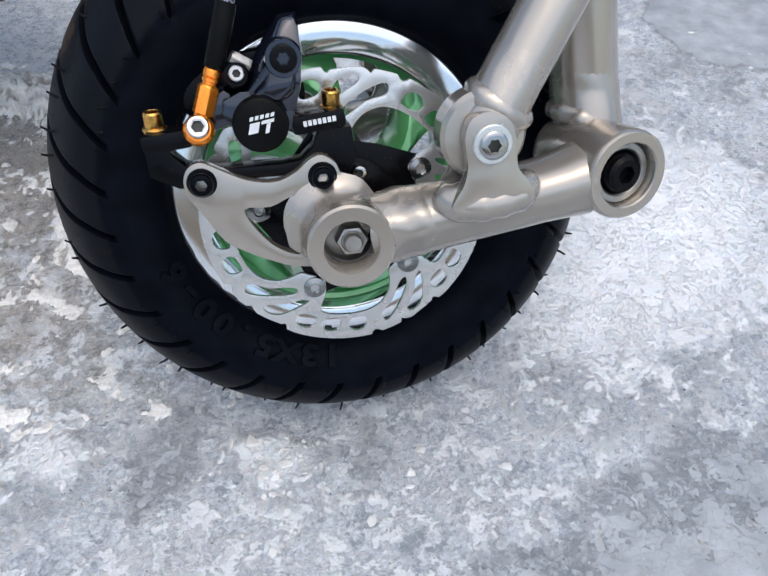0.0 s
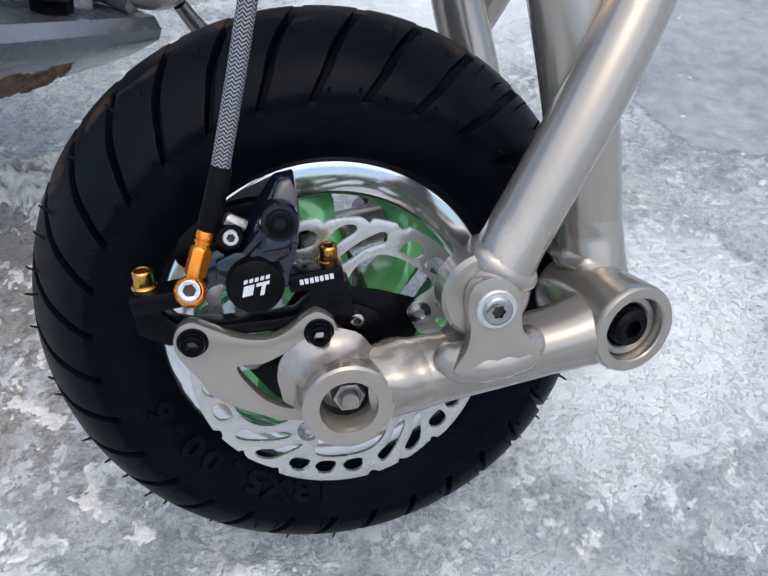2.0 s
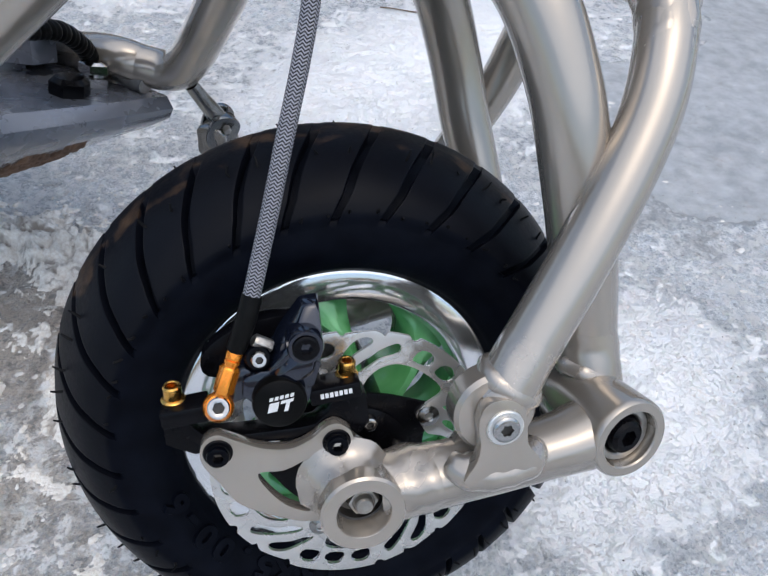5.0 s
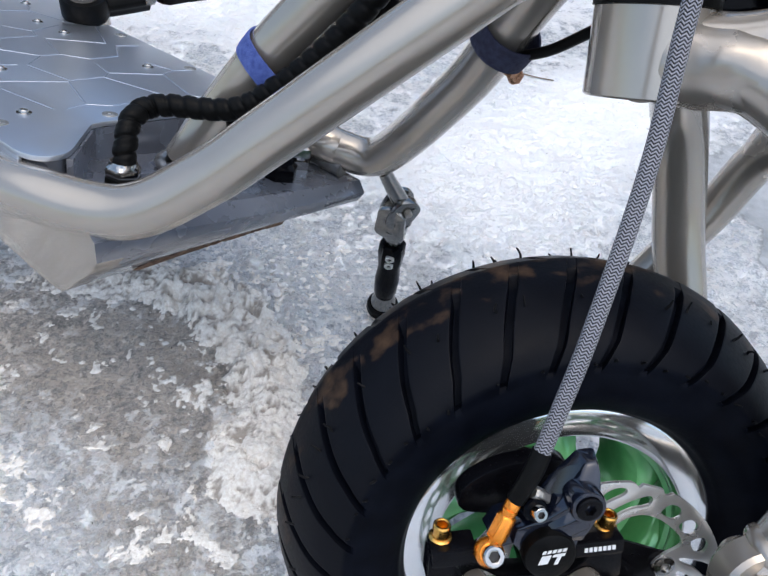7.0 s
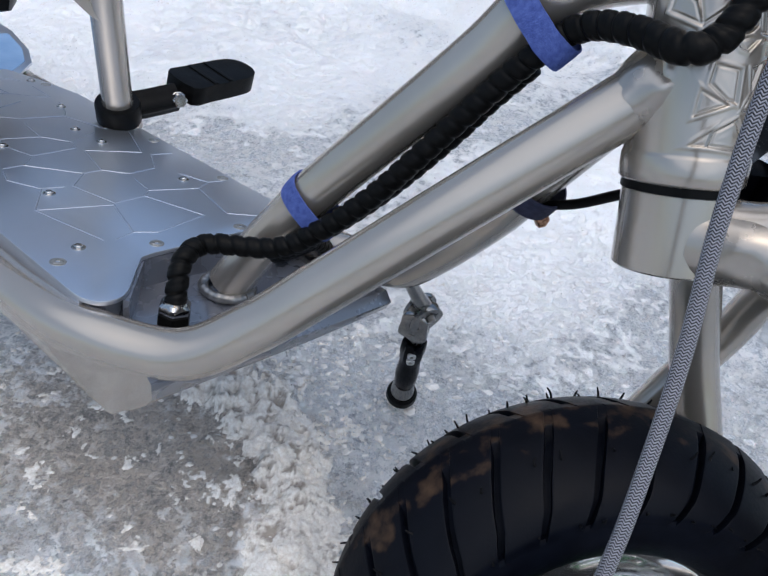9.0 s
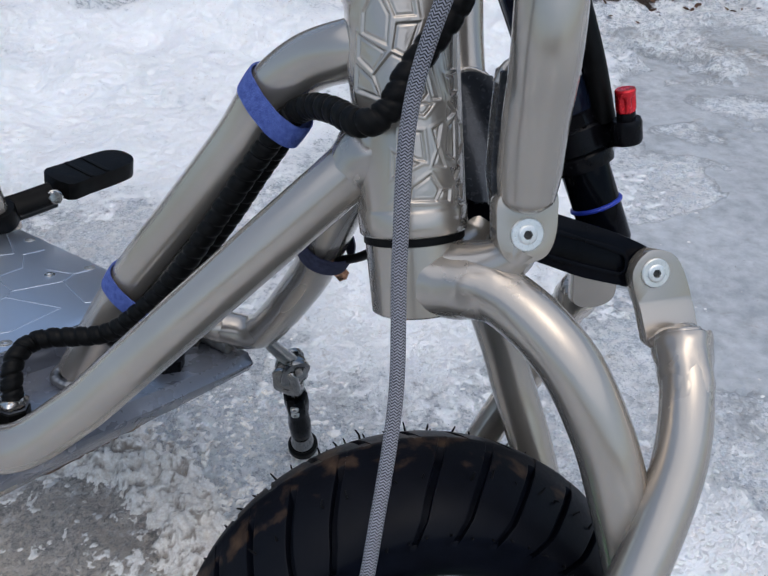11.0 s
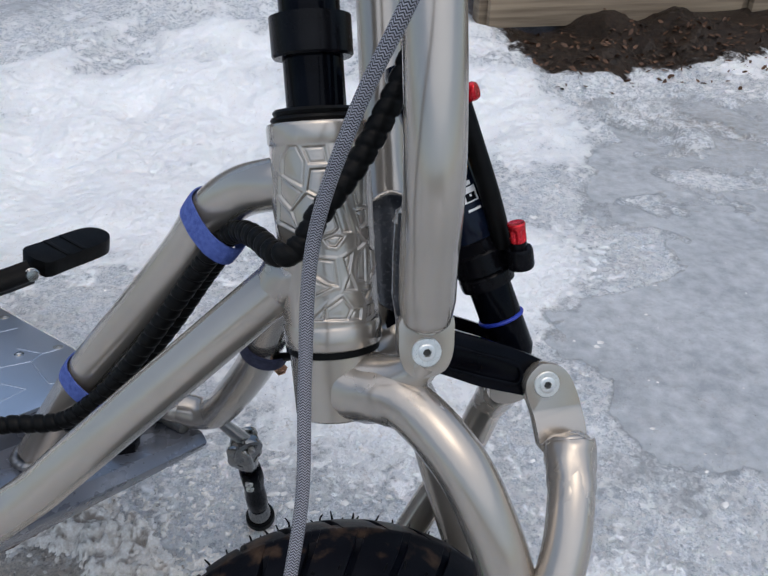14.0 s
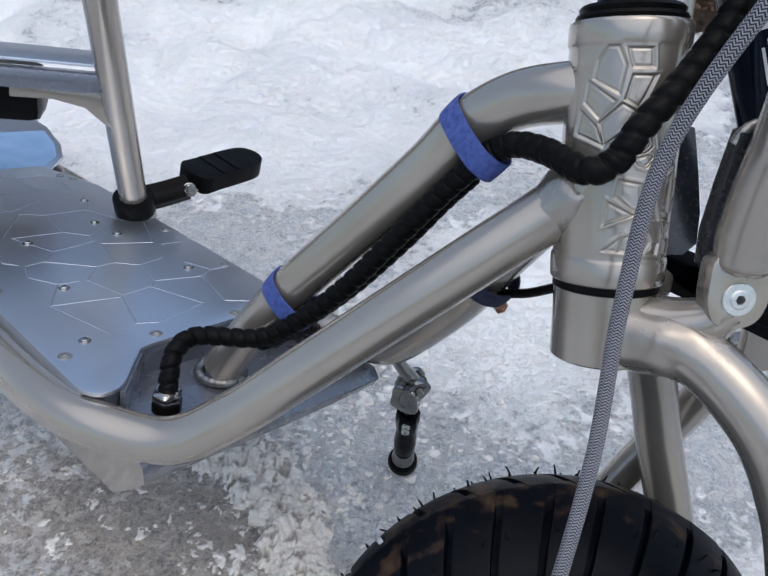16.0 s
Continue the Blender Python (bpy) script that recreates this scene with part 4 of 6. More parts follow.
        gap = [(-0.0500, 0.0162), (-0.0379, 0.0165), (-0.0261, 0.0207), (-0.0232, 0.0137), (-0.0224, 0.0041), (-0.0253, -0.0088), (-0.0360, -0.0052), (-0.0446, 0.0042)]
        cal = part("caliper_plate", plate(bmesh.new(), round_line(edge, 4), 0.0990, 0.1055, [round_line(gap, 4)], 0.0010, SIDEWAYS), PAINT, arm, "lobed champagne caliper plate", m)
        for x, z in ((-0.0672, 0.0310), (-0.0125, 0.0290)):
            socket_screw((x, -0.1055, z), OUT, 0.0054, 0.0050, GLOSS, cal, "plate_bolt", "black socket bolt", hexed, m, 0.0068, BLACK)
    return arm


build_swingarm(WHEEL, True)
build_swingarm(WHEEL @ FLIP, False)


def build_fork(m):
    """One side of the fork: leg, strut and the upright that holds the rocker."""
    leg = part("fork_leg", tube(bmesh.new(), [(0.026, -0.012, 0.268), (0.0574, -0.0394, 0.262), (0.083, -0.068, 0.232), (0.099, -0.080, 0.190), (0.1085, -0.0825, 0.150), (0.119, -0.0790, 0.105), (0.1275, -0.0745, 0.058), (0.129, -0.0735, 0.040)], 0.0172, 28, 6), PAINT, scooter, "bent champagne fork leg", m)
    bm = tube(bmesh.new(), [(0.026, -0.012, 0.268), (0.0574, -0.0394, 0.262), (0.083, -0.068, 0.232), (0.099, -0.080, 0.190)], 0.0172, 40, 10, True, None, (0.0222, 0.0176, 0.0150, 0.0140))
    for v in bm.verts:
        v.co += Vector((noise.noise(v.co * 90), noise.noise(v.co * 90 + Vector((9, 0, 0))), noise.noise(v.co * 90 + Vector((0, 9, 0))))) * 0.0014
    part("crown_weld", bm, WELD, leg, "", m, 80)
    part("leg_weld", weld_bead(bmesh.new(), [(0.0300, -0.0285, 0.2720), (0.0420, -0.0270, 0.2830), (0.0440, -0.0100, 0.2860)], 0.003), WELD, leg, "", m)
    part("leg_foot", tube(bmesh.new(), [(0.126, -0.0750, 0.066), (0.1285, -0.0760, 0.050), (0.1305, -0.0830, 0.022)], 0.0172, 28, 6, True, lambda s, th: 1 + 0.012 * math.sin(3 * th + s * 400), (0.0171, 0.0174, 0.0178)), WELD, leg, "", m)
    ring = [(0.1290 + 0.0146 * math.cos(t), -0.0775 + 0.0146 * math.sin(t), 0.0385 - 0.0050 * math.cos(t)) for t in (2 * math.pi * k / 18 for k in range(19))]
    part("foot_weld", weld_bead(bmesh.new(), ring, 0.0056, 8, 0.010), WELD, leg, "", m)
    strut = part("strut", tube(bmesh.new(), [(0.1566, -0.0585, 0.2350), (0.1560, -0.0605, 0.2320), (0.1550, -0.0640, 0.2270), (0.1474, -0.0819, 0.2030), (0.1345, -0.0950, 0.1680), (0.1040, -0.1085, 0.1170), (0.0640, -0.1180, 0.0530)], 0.0142, 28, 7, True, None, (0.0070, 0.0128, 0.0146, 0.0142, 0.0142, 0.0142, 0.0142)), PAINT, scooter, "bent champagne strut tube", m)
    part("strut_eye", lathe(bmesh.new(), [(0.006, 0.1090), (0.0180, 0.1090), (0.0200, 0.1115), (0.0200, 0.1235), (0.0182, 0.1258), (0.006, 0.1266)], 40, pose(0.0590, 0, 0.0465) @ SIDEWAYS, closed=True), PAINT, strut, "", m)
    part("strut_cap", tube(bmesh.new(), [(0.0790, -0.1150, 0.0775), (0.0700, -0.1172, 0.0630), (0.0625, -0.1182, 0.0500)], 0.0142, 28, 6, True, lambda s, th: 1 + 0.012 * math.sin(4 * th + s * 300), (0.0140, 0.0145, 0.0155)), WELD, strut, "", m)
    ring = [Vector((0.0675, -0.1172, 0.0585)) + Vector((0.85, 0.05, -0.52)) * 0.0120 * math.cos(t) + Vector((0.0, -0.98, -0.2)) * 0.0112 * math.sin(t) for t in (2 * math.pi * k / 16 for k in range(17))]
    part("eye_weld", weld_bead(bmesh.new(), ring, 0.0054, 8, 0.014), WELD, strut, "", m)
    bm = tube(bmesh.new(), [(0.1566, -0.0585, 0.2352), (0.1560, -0.0605, 0.2320), (0.1550, -0.0640, 0.2270), (0.1474, -0.0819, 0.2030), (0.1345, -0.0950, 0.1680)], 0.0142, 36, 8, True, None, (0.0100, 0.0150, 0.0166, 0.0137, 0.0120))
    for v in bm.verts:
        v.co += Vector((noise.noise(v.co * 120), noise.noise(v.co * 120 + Vector((9, 0, 0))), noise.noise(v.co * 120 + Vector((0, 9, 0))))) * 0.0016
    part("strut_collar", bm, WELD, strut, "", m, 80)
    head = [(0.1478, 0.2800), (0.1400, 0.2770), (0.1345, 0.2690), (0.1350, 0.2590), (0.1385, 0.2470), (0.1400, 0.2330), (0.1420, 0.2240), (0.1560, 0.2190), (0.1705, 0.2240), (0.1725, 0.2380), (0.1695, 0.2560), (0.1610, 0.2745)]
    bm = plate(bmesh.new(), round_line(head, 4), 0.0385, 0.0470, [circle(0.1478, 0.2664, 0.0030, 16)], 0.0010, SIDEWAYS)
    bmesh.ops.bisect_plane(bm, geom=bm.verts[:] + bm.edges[:] + bm.faces[:], plane_co=(0, 0, 0.250), plane_no=(0, 0, 1))
    for v in bm.verts:
        v.co.y -= 0.28 * max(0.0, 0.250 - v.co.z)
    part("link_plate", bm, PAINT, strut, "", m, 50)
    part("link_weld", weld_bead(bmesh.new(), [(0.1420, -0.0560, 0.2280), (0.1465, -0.0610, 0.2340), (0.1560, -0.0630, 0.2370), (0.1650, -0.0610, 0.2340), (0.1705, -0.0560, 0.2280)], 0.0034), WELD, strut, "", m)
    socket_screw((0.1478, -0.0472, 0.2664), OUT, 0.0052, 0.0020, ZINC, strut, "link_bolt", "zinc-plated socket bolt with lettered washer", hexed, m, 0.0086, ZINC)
    horn = part("fork_upright", tube(bmesh.new(), [(0.0712, -0.0460, 0.3110), (0.0714, -0.0472, 0.3155), (0.0722, -0.0500, 0.3300), (0.0722, -0.0600, 0.3560), (0.0728, -0.0740, 0.3890), (0.0745, -0.0795, 0.4300), (0.0765, -0.0805, 0.5000), (0.0790, -0.0800, 0.6200)], 0.0172, 32, 7, True, None, (0.0085, 0.0150, 0.0173, 0.0172, 0.0172, 0.0172, 0.0172, 0.0172)), PAINT, scooter, "champagne fork upright with a flattened foot", m)
    slab = [(-0.0155, -0.040), (0.0155, -0.040), (0.0158, 0.026), (0.0120, 0.034), (0.0, 0.0375), (-0.0120, 0.034), (-0.0158, 0.026)]
    part("foot_plate", plate(bmesh.new(), round_line(slab, 3), -0.005, 0.005, (), 0.0018, pose(0.0718, -0.0425, 0.350, 90 + 15, 0, 0)), HAMMER, horn, "rough dark plate welded inside the upright", m)
    part("plate_weld", weld_bead(bmesh.new(), [(0.0560, -0.0500, 0.376), (0.0610, -0.0520, 0.384), (0.0718, -0.0530, 0.388), (0.0826, -0.0520, 0.384), (0.0876, -0.0500, 0.376)], 0.0028), WELD, horn, "", m)
    lug = [(0.0700, 0.2805), (0.0590, 0.2835), (0.0540, 0.2930), (0.0535, 0.3050), (0.0560, 0.3190), (0.0715, 0.3230), (0.0870, 0.3190), (0.0880, 0.3050), (0.0862, 0.2930), (0.0810, 0.2840)]
    part("foot_lug", plate(bmesh.new(), round_line(lug, 4), 0.0385, 0.0510, [circle(0.0700, 0.2970, 0.0030, 16)], 0.0014, SIDEWAYS), PAINT, horn, "", m)
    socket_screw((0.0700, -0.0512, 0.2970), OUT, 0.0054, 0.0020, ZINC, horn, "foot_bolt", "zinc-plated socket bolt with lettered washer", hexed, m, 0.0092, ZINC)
    part("vent_hole", lathe(bmesh.new(), [(0.0, 0.0003), (0.0012, 0.0003), (0.0016, 0.0)], 12, aim((0.0733, -0.0622, 0.3262), (0, -1, 0.25))), STEEL, horn, "", m)


build_fork(WHEEL)
build_fork(WHEEL @ FLIP)

# steering head with its pressed web of panels
HEAD_AXIS = pose(0.0190, 0, 0)
HEAD_R = 0.0318
# corners of the pressed panels: degrees round the head and millimetres of height
UPPER_PANELS = (((-131, 423), (-121, 423), (-113, 414), (-117, 400), (-143, 407), (-140, 417)), ((-113, 422), (-90, 422), (-88, 413), (-107, 413)), ((-106, 409), (-84, 409), (-92, 399), (-98, 393), (-111, 397)),
                ((-148, 406), (-119, 396), (-134, 387), (-151, 395)), ((-113, 395), (-99, 391), (-110, 380), (-127, 373), (-133, 385)), ((-154, 391), (-136, 383), (-128, 373), (-157, 379)),
                ((-87, 385), (-81, 374), (-87, 371), (-104, 369), (-101, 377)), ((-83, 388), (-76, 391), (-66, 371), (-75, 371)), ((-96, 367), (-85, 369), (-76, 368), (-85, 363), (-92, 364)))
SIDE_PANELS = (((-62, 409), (-44, 422), (-29, 423), (-36, 408), (-56, 405)), ((-59, 401), (-36, 405), (-41, 386), (-54, 386)), ((-56, 382), (-39, 383), (-40, 375), (-51, 373)), ((-56, 368), (-46, 363), (-58, 360)))
LOWER_PANELS = (((-110, 356), (-88, 354), (-86, 339), (-95, 340), (-112, 347)), ((-118, 344), (-94, 338), (-120, 332)), ((-76, 355), (-67, 357), (-72, 347)), ((-70, 344), (-64, 335), (-77, 336)), ((-57, 355), (-47, 359), (-49, 339), (-61, 341)),
                ((-100, 325), (-81, 331), (-71, 323), (-77, 317), (-103, 318)), ((-68, 322), (-59, 322), (-61, 316), (-74, 317)), ((-118, 318), (-103, 325), (-106, 318)), ((-55, 333), (-43, 332), (-50, 328)),
                ((-48, 323), (-38, 323), (-38, 316), (-50, 315)), ((-38, 358), (-27, 356), (-26, 346), (-40, 341)))


def depth_in(poly, x, y):
    """How deep inside a convex panel each place lies, below zero outside."""
    if sum(a.cross(b) for a, b in zip(poly, poly[1:] + poly[:1])) < 0:
        poly = poly[::-1]
    deep = np.full(x.shape, 9.0)
    for a, b in zip(poly, poly[1:] + poly[:1]):
        e = (b - a).normalized()
        deep = np.minimum(deep, e.x * (y - a.y) - e.y * (x - a.x))
    return deep


def build_head():
    """A cast tube: smooth bands between sunk panels, each with a raised lip along its edge."""
    rnd = random.Random(21)
    low, high = 0.3125, 0.4245
    polys = [[Vector((radians(a) * HEAD_R, 0.001 * h)) for a, h in p] for p in UPPER_PANELS + SIDE_PANELS + LOWER_PANELS]
    x0, x1 = radians(-22) * HEAD_R, radians(150) * HEAD_R
    sites = [Vector((x0 + (x1 - x0) * (i + 0.5 + rnd.uniform(-0.45, 0.45)) / 6, low + (high - low) * (j + 0.5 + rnd.uniform(-0.45, 0.45)) / 7)) for i in range(6) for j in range(7)]
    polys += [q for q in (inset(p, 0.0016) for p in voronoi(sites, (x0, low, x1, high))) if q]
    around, rows = 400, 226
    th = np.linspace(-math.pi, math.pi, around, endpoint=False)
    ends = [(0.020, 0.2965), (0.0310, 0.2965), (0.0322, 0.2980), (0.0324, 0.3030), (0.0324, 0.3100)]
    tops = [(0.0324, 0.4262), (0.0324, 0.4350), (0.0318, 0.4370), (0.0306, 0.4375), (0.020, 0.4375)]
    z = np.linspace(0.3112, 0.4250, rows)
    a, h = np.meshgrid(th, z)
    deep = np.full(a.shape, -9.0)
    for poly in polys:
        deep = np.maximum(deep, depth_in(poly, a * HEAD_R, h) + 0.0006)
    rise = np.interp(deep * 1000, (-2.4, -1.0, -0.1, 0.5, 1.0, 1.6, 2.3, 3.2, 9.0), (0.0, 0.30, 0.15, -0.95, -1.15, -0.75, -0.62, -0.72, -0.50))
    # thick welds of the frame tubes flow out over the side of the head
    for aa, hh, wide, tall, up in ((-170, 392, 15, 17, 1.6), (-156, 376, 7, 6, 1.2), (-152, 360, 6, 5, 1.5), (-150, 351, 6, 6, 1.7), (-158, 343, 9, 8, 1.8), (-172, 345, 14, 14, 1.6), (-160, 415, 8, 5, 0.8)):
        rise = rise + up * np.exp(-((np.degrees(a) - aa) / wide) ** 2 - ((h * 1000 - hh) / tall) ** 2)
    edge = np.minimum(1, np.minimum(h - 0.3112, 0.4250 - h) / 0.0012)
    r = HEAD_R - 0.0004 + 0.0010 * rise + 0.0005 * (1 - np.clip(edge, 0, 1))
    verts = []
    for rr, zz in ends:
        verts += [(0.0190 + rr * math.cos(t), rr * math.sin(t), zz) for t in th]
    for i in range(rows):
        verts += [(0.0190 + r[i, k] * math.cos(th[k]), r[i, k] * math.sin(th[k]), z[i]) for k in range(around)]
    for rr, zz in tops:
        verts += [(0.0190 + rr * math.cos(t), rr * math.sin(t), zz) for t in th]
    n = rows + len(ends) + len(tops)
    faces = [(i * around + k, i * around + (k + 1) % around, (i + 1) * around + (k + 1) % around, (i + 1) * around + k) for i in range(n - 1) for k in range(around)]
    me = bpy.data.meshes.new("steering_head")
    me.from_pydata(verts, [], faces)
    bm = bmesh.new()
    bm.from_mesh(me)
    bpy.data.meshes.remove(me)
    return part("steering_head", bm, PAINT, scooter, "champagne steering head pressed with a web of panels", WHEEL, 60)


head = build_head()
part("seal", lathe(bmesh.new(), [(0.019, 0.4375), (0.0285, 0.4375), (0.0295, 0.4395), (0.0285, 0.4412), (0.0270, 0.4418), (0.0278, 0.4440), (0.0262, 0.4458), (0.019, 0.4458)], 56, HEAD_AXIS), PLASTIC, head, "black rubber seal", WHEEL)
part("steerer", lathe(bmesh.new(), [(0, 0.4400), (0.0188, 0.4400), (0.0188, 0.6000), (0, 0.6000)], 48, HEAD_AXIS), GLOSS, head, "glossy black steerer tube", WHEEL)
part("stem_clamp", lathe(bmesh.new(), [(0.019, 0.4760), (0.0240, 0.4760), (0.0252, 0.4775), (0.0252, 0.500), (0.019, 0.500)], 48, HEAD_AXIS), BLACK, head, "black stem clamp", WHEEL)
part("gap_seal", lathe(bmesh.new(), [(0.020, 0.2920), (0.0302, 0.2920), (0.0302, 0.2968), (0.020, 0.2968)], 56, HEAD_AXIS), PLASTIC, head, "black seal", WHEEL)
crown = part("fork_crown", lathe(bmesh.new(), [(0, 0.2490), (0.0275, 0.2490), (0.0285, 0.2500), (0.0293, 0.2915), (0.0285, 0.2925), (0, 0.2925)], 56, HEAD_AXIS), PAINT, scooter, "champagne fork crown with rough welds", WHEEL)
for s in (1, -1):
    # short arm that carries the upright
    part("crown_arm", tube(bmesh.new(), [(0.030, -0.012 * s, 0.275), (0.048, -0.026 * s, 0.276), (0.062, -0.036 * s, 0.281), (0.070, -0.041 * s, 0.291)], 0.011, 20, 5, True, None, (0.0175, 0.0155, 0.0140, 0.0125)), PAINT, crown, "", WHEEL)

# rocker and shock absorber
rock_line = [(0.0600, 0.2985), (0.0640, 0.3080), (0.0740, 0.3110), (0.0900, 0.3055), (0.1080, 0.2985), (0.1300, 0.2895), (0.1480, 0.2800), (0.1580, 0.2720), (0.1560, 0.2600), (0.1450, 0.2550), (0.1300, 0.2590), (0.1080, 0.2660), (0.0900, 0.2740), (0.0700, 0.2830), (0.0620, 0.2890)]
rocker = part("rocker", plate(bmesh.new(), round_line(rock_line, 3), 0.0300, 0.0375, (), 0.0012, SIDEWAYS), GLOSS, scooter, "glossy black rocker arm with a recessed panel", WHEEL)
part("rocker_side", plate(bmesh.new(), round_line(rock_line, 3), -0.0375, -0.0300, (), 0.0012, SIDEWAYS), GLOSS, rocker, "", WHEEL)
part("rocker_bridge", block(bmesh.new(), (0.040, 0.060, 0.016), pose(0.104, 0, 0.284, 0, 20, 0), 0.002), GLOSS, rocker, "", WHEEL)
rim_line = round_line([(0.0830, 0.2985), (0.1080, 0.2895), (0.1330, 0.2795), (0.1320, 0.2650), (0.1080, 0.2720), (0.0830, 0.2825)], 3)
part("raised_rim", plate(bmesh.new(), rim_line, 0.0374, 0.0400, [inset(rim_line, 0.0022)], 0.0005, SIDEWAYS), GLOSS, rocker, "", WHEEL)
low, high = Vector((0.1430, 0, 0.2780)), Vector((0.0860, 0, 0.4480))
way = (high - low).normalized()
shock = part("shock_absorber", lathe(bmesh.new(), [(0, -0.006), (0.0120, -0.006), (0.0145, 0.0), (0.0146, 0.052), (0.0140, 0.056), (0, 0.056)], 44, aim(low, way)), GLOSS, scooter, "black air shock absorber with a red knob and blue ring", WHEEL)
part("blue_ring", lathe(bmesh.new(), [(0.0145, 0.0235), (0.0158, 0.0240), (0.0162, 0.0250), (0.0158, 0.0260), (0.0145, 0.0265)], 40, aim(low, way)), BLUE, shock, "blue rubber travel ring", WHEEL)
part("collar", lathe(bmesh.new(), [(0.014, 0.050), (0.0182, 0.050), (0.0188, 0.052), (0.0188, 0.058), (0.0176, 0.0595), (0.0192, 0.061), (0.0192, 0.074), (0.0180, 0.0755), (hexed(0.0168), 0.076), (hexed(0.0168), 0.083), (0.0160, 0.084), (0, 0.084)], 42, aim(low, way)), BLACK, shock, "", WHEEL)
part("air_can", lathe(bmesh.new(), [(0.0160, 0.083), (0.0166, 0.085), (0.0172, 0.092), (0.0172, 0.200), (0.0150, 0.205), (0, 0.205)], 44, aim(low, way)), NAVY, shock, "", WHEEL)
side = Vector((0.92, -0.32, 0.20)).normalized()
b0 = low + way * 0.066
part("valve_arm", tube(bmesh.new(), [b0 + side * 0.012, b0 + side * 0.022 + Vector((0, -0.01, 0)), Vector((0.1390, -0.0270, 0.3480))], 0.008, 20, 5), BLACK, shock, "", WHEEL)
valve = part("valve_body", lathe(bmesh.new(), [(0, -0.008), (0.0078, -0.008), (0.0086, -0.006), (0.0086, 0.004), (0.0078, 0.006), (0.0052, 0.006), (0.0052, 0.010), (0, 0.010)], 32, aim((0.1395, -0.0275, 0.3470), (-0.18, -0.22, 0.96))), BLACK, shock, "", WHEEL)
part("red_knob", lathe(bmesh.new(), [(0.0044, 0.009), (0.0052, 0.0105), (star(0.0050), 0.012), (star(0.0050), 0.018), (0.0056, 0.0195), (0.0058, 0.0220), (0.0052, 0.0230), (0.0040, 0.0226), (0, 0.0222)], 36, aim((0.1395, -0.0275, 0.3470), (-0.18, -0.22, 0.96))), RED, valve, "red anodised knob", WHEEL)
part("side_tube", tube(bmesh.new(), [Vector((0.134, -0.012, 0.352)), Vector((0.124, -0.018, 0.386)), Vector((0.112, -0.020, 0.425)), Vector((0.104, -0.020, 0.452))], 0.0065, 20, 6), PLASTIC, shock, "black hose with unreadable white print", WHEEL)
part("top_knob", lathe(bmesh.new(), [(0, -0.004), (0.005, -0.004), (0.0058, -0.002), (0.0058, 0.004), (0.0048, 0.006), (0, 0.0062)], 28, aim((0.1085, -0.028, 0.4490), (0.75, -0.6, 0.2))), RED, shock, "red anodised knob", WHEEL)
# print on the can: a badge drawn as plain shapes, and bars for small writing
facing = Vector((0.05, -0.95, 0.30))
facing = (facing - way * facing.dot(way)).normalized()


def on_can(along, turn, size_along, size_round, mat, name, label="", lift=0.0001, r=0.0172):
    """A thin print laid round the can."""
    bm = bmesh.new()
    other = way.cross(facing)
    rows = []
    for i in range(2):
        row = []
        for j in range(7):
            th = turn + (j / 6 - 0.5) * size_round / r
            out = facing * math.cos(th) + other * math.sin(th)
            row.append(bm.verts.new(low + way * (along + (i - 0.5) * size_along) + out * (r + lift)))
        rows.append(row)
    for j in range(6):
        bm.faces.new((rows[0][j], rows[0][j + 1], rows[1][j + 1], rows[1][j]))
    part(name, bm, mat, shock, label, WHEEL)


on_can(0.114, 0.12, 0.010, 0.011, WHITE, "badge", "white printed badge")
on_can(0.1125, 0.12, 0.0050, 0.0075, GLOSS, "badge", "", 0.0002)
on_can(0.1215, 0.12, 0.003, 0.006, WHITE, "badge")
on_can(0.133, 0.15, 0.0055, 0.011, AMBER, "badge", "amber printed badge")
on_can(0.1335, 0.15, 0.0030, 0.008, GLOSS, "badge", "", 0.0002)
on_can(0.1135, 0.12, 0.0016, 0.0016, WHITE, "badge", "", 0.0003)
on_can(0.104, 0.12, 0.0016, 0.010, WHITE, "print_bar")
on_can(0.170, -0.2, 0.006, 0.014, WHITE, "print_bar")
on_can(0.158, -0.2, 0.008, 0.009, AMBER, "print_bar")
on_can(0.148, -0.6, 0.020, 0.0016, WHITE, "print_bar")

# ---- brake caliper ----
def casting(points, edge=0.0012):
    """A faceted cast lump: the hull of its corner points with softened edges."""
    bm = bmesh.new()
    vs = [bm.verts.new((x * 0.001, -y * 0.001, z * 0.001)) for x, y, z in points]
    got = bmesh.ops.convex_hull(bm, input=vs)
    bmesh.ops.delete(bm, geom=[g for g in {*got["geom_interior"], *got["geom_unused"]} if isinstance(g, bmesh.types.BMVert)], context="VERTS")
    bmesh.ops.dissolve_limit(bm, angle_limit=0.05, verts=bm.verts[:], edges=bm.edges[:])
    bmesh.ops.bevel(bm, geom=bm.edges[:], offset=edge, segments=2, affect="EDGES", profile=0.6, clamp_overlap=True)
    return bm


def doubled(front, y_front, y_back, grow=0.0):
    """Corner points of a lump whose back is a little wider than its front."""
    cx, cz = sum(p[0] for p in front) / len(front), sum(p[1] for p in front) / len(front)
    return [(x, y_front, z) for x, z in front] + [(x + (x - cx) * grow, y_back, z + (z - cz) * grow) for x, z in front]


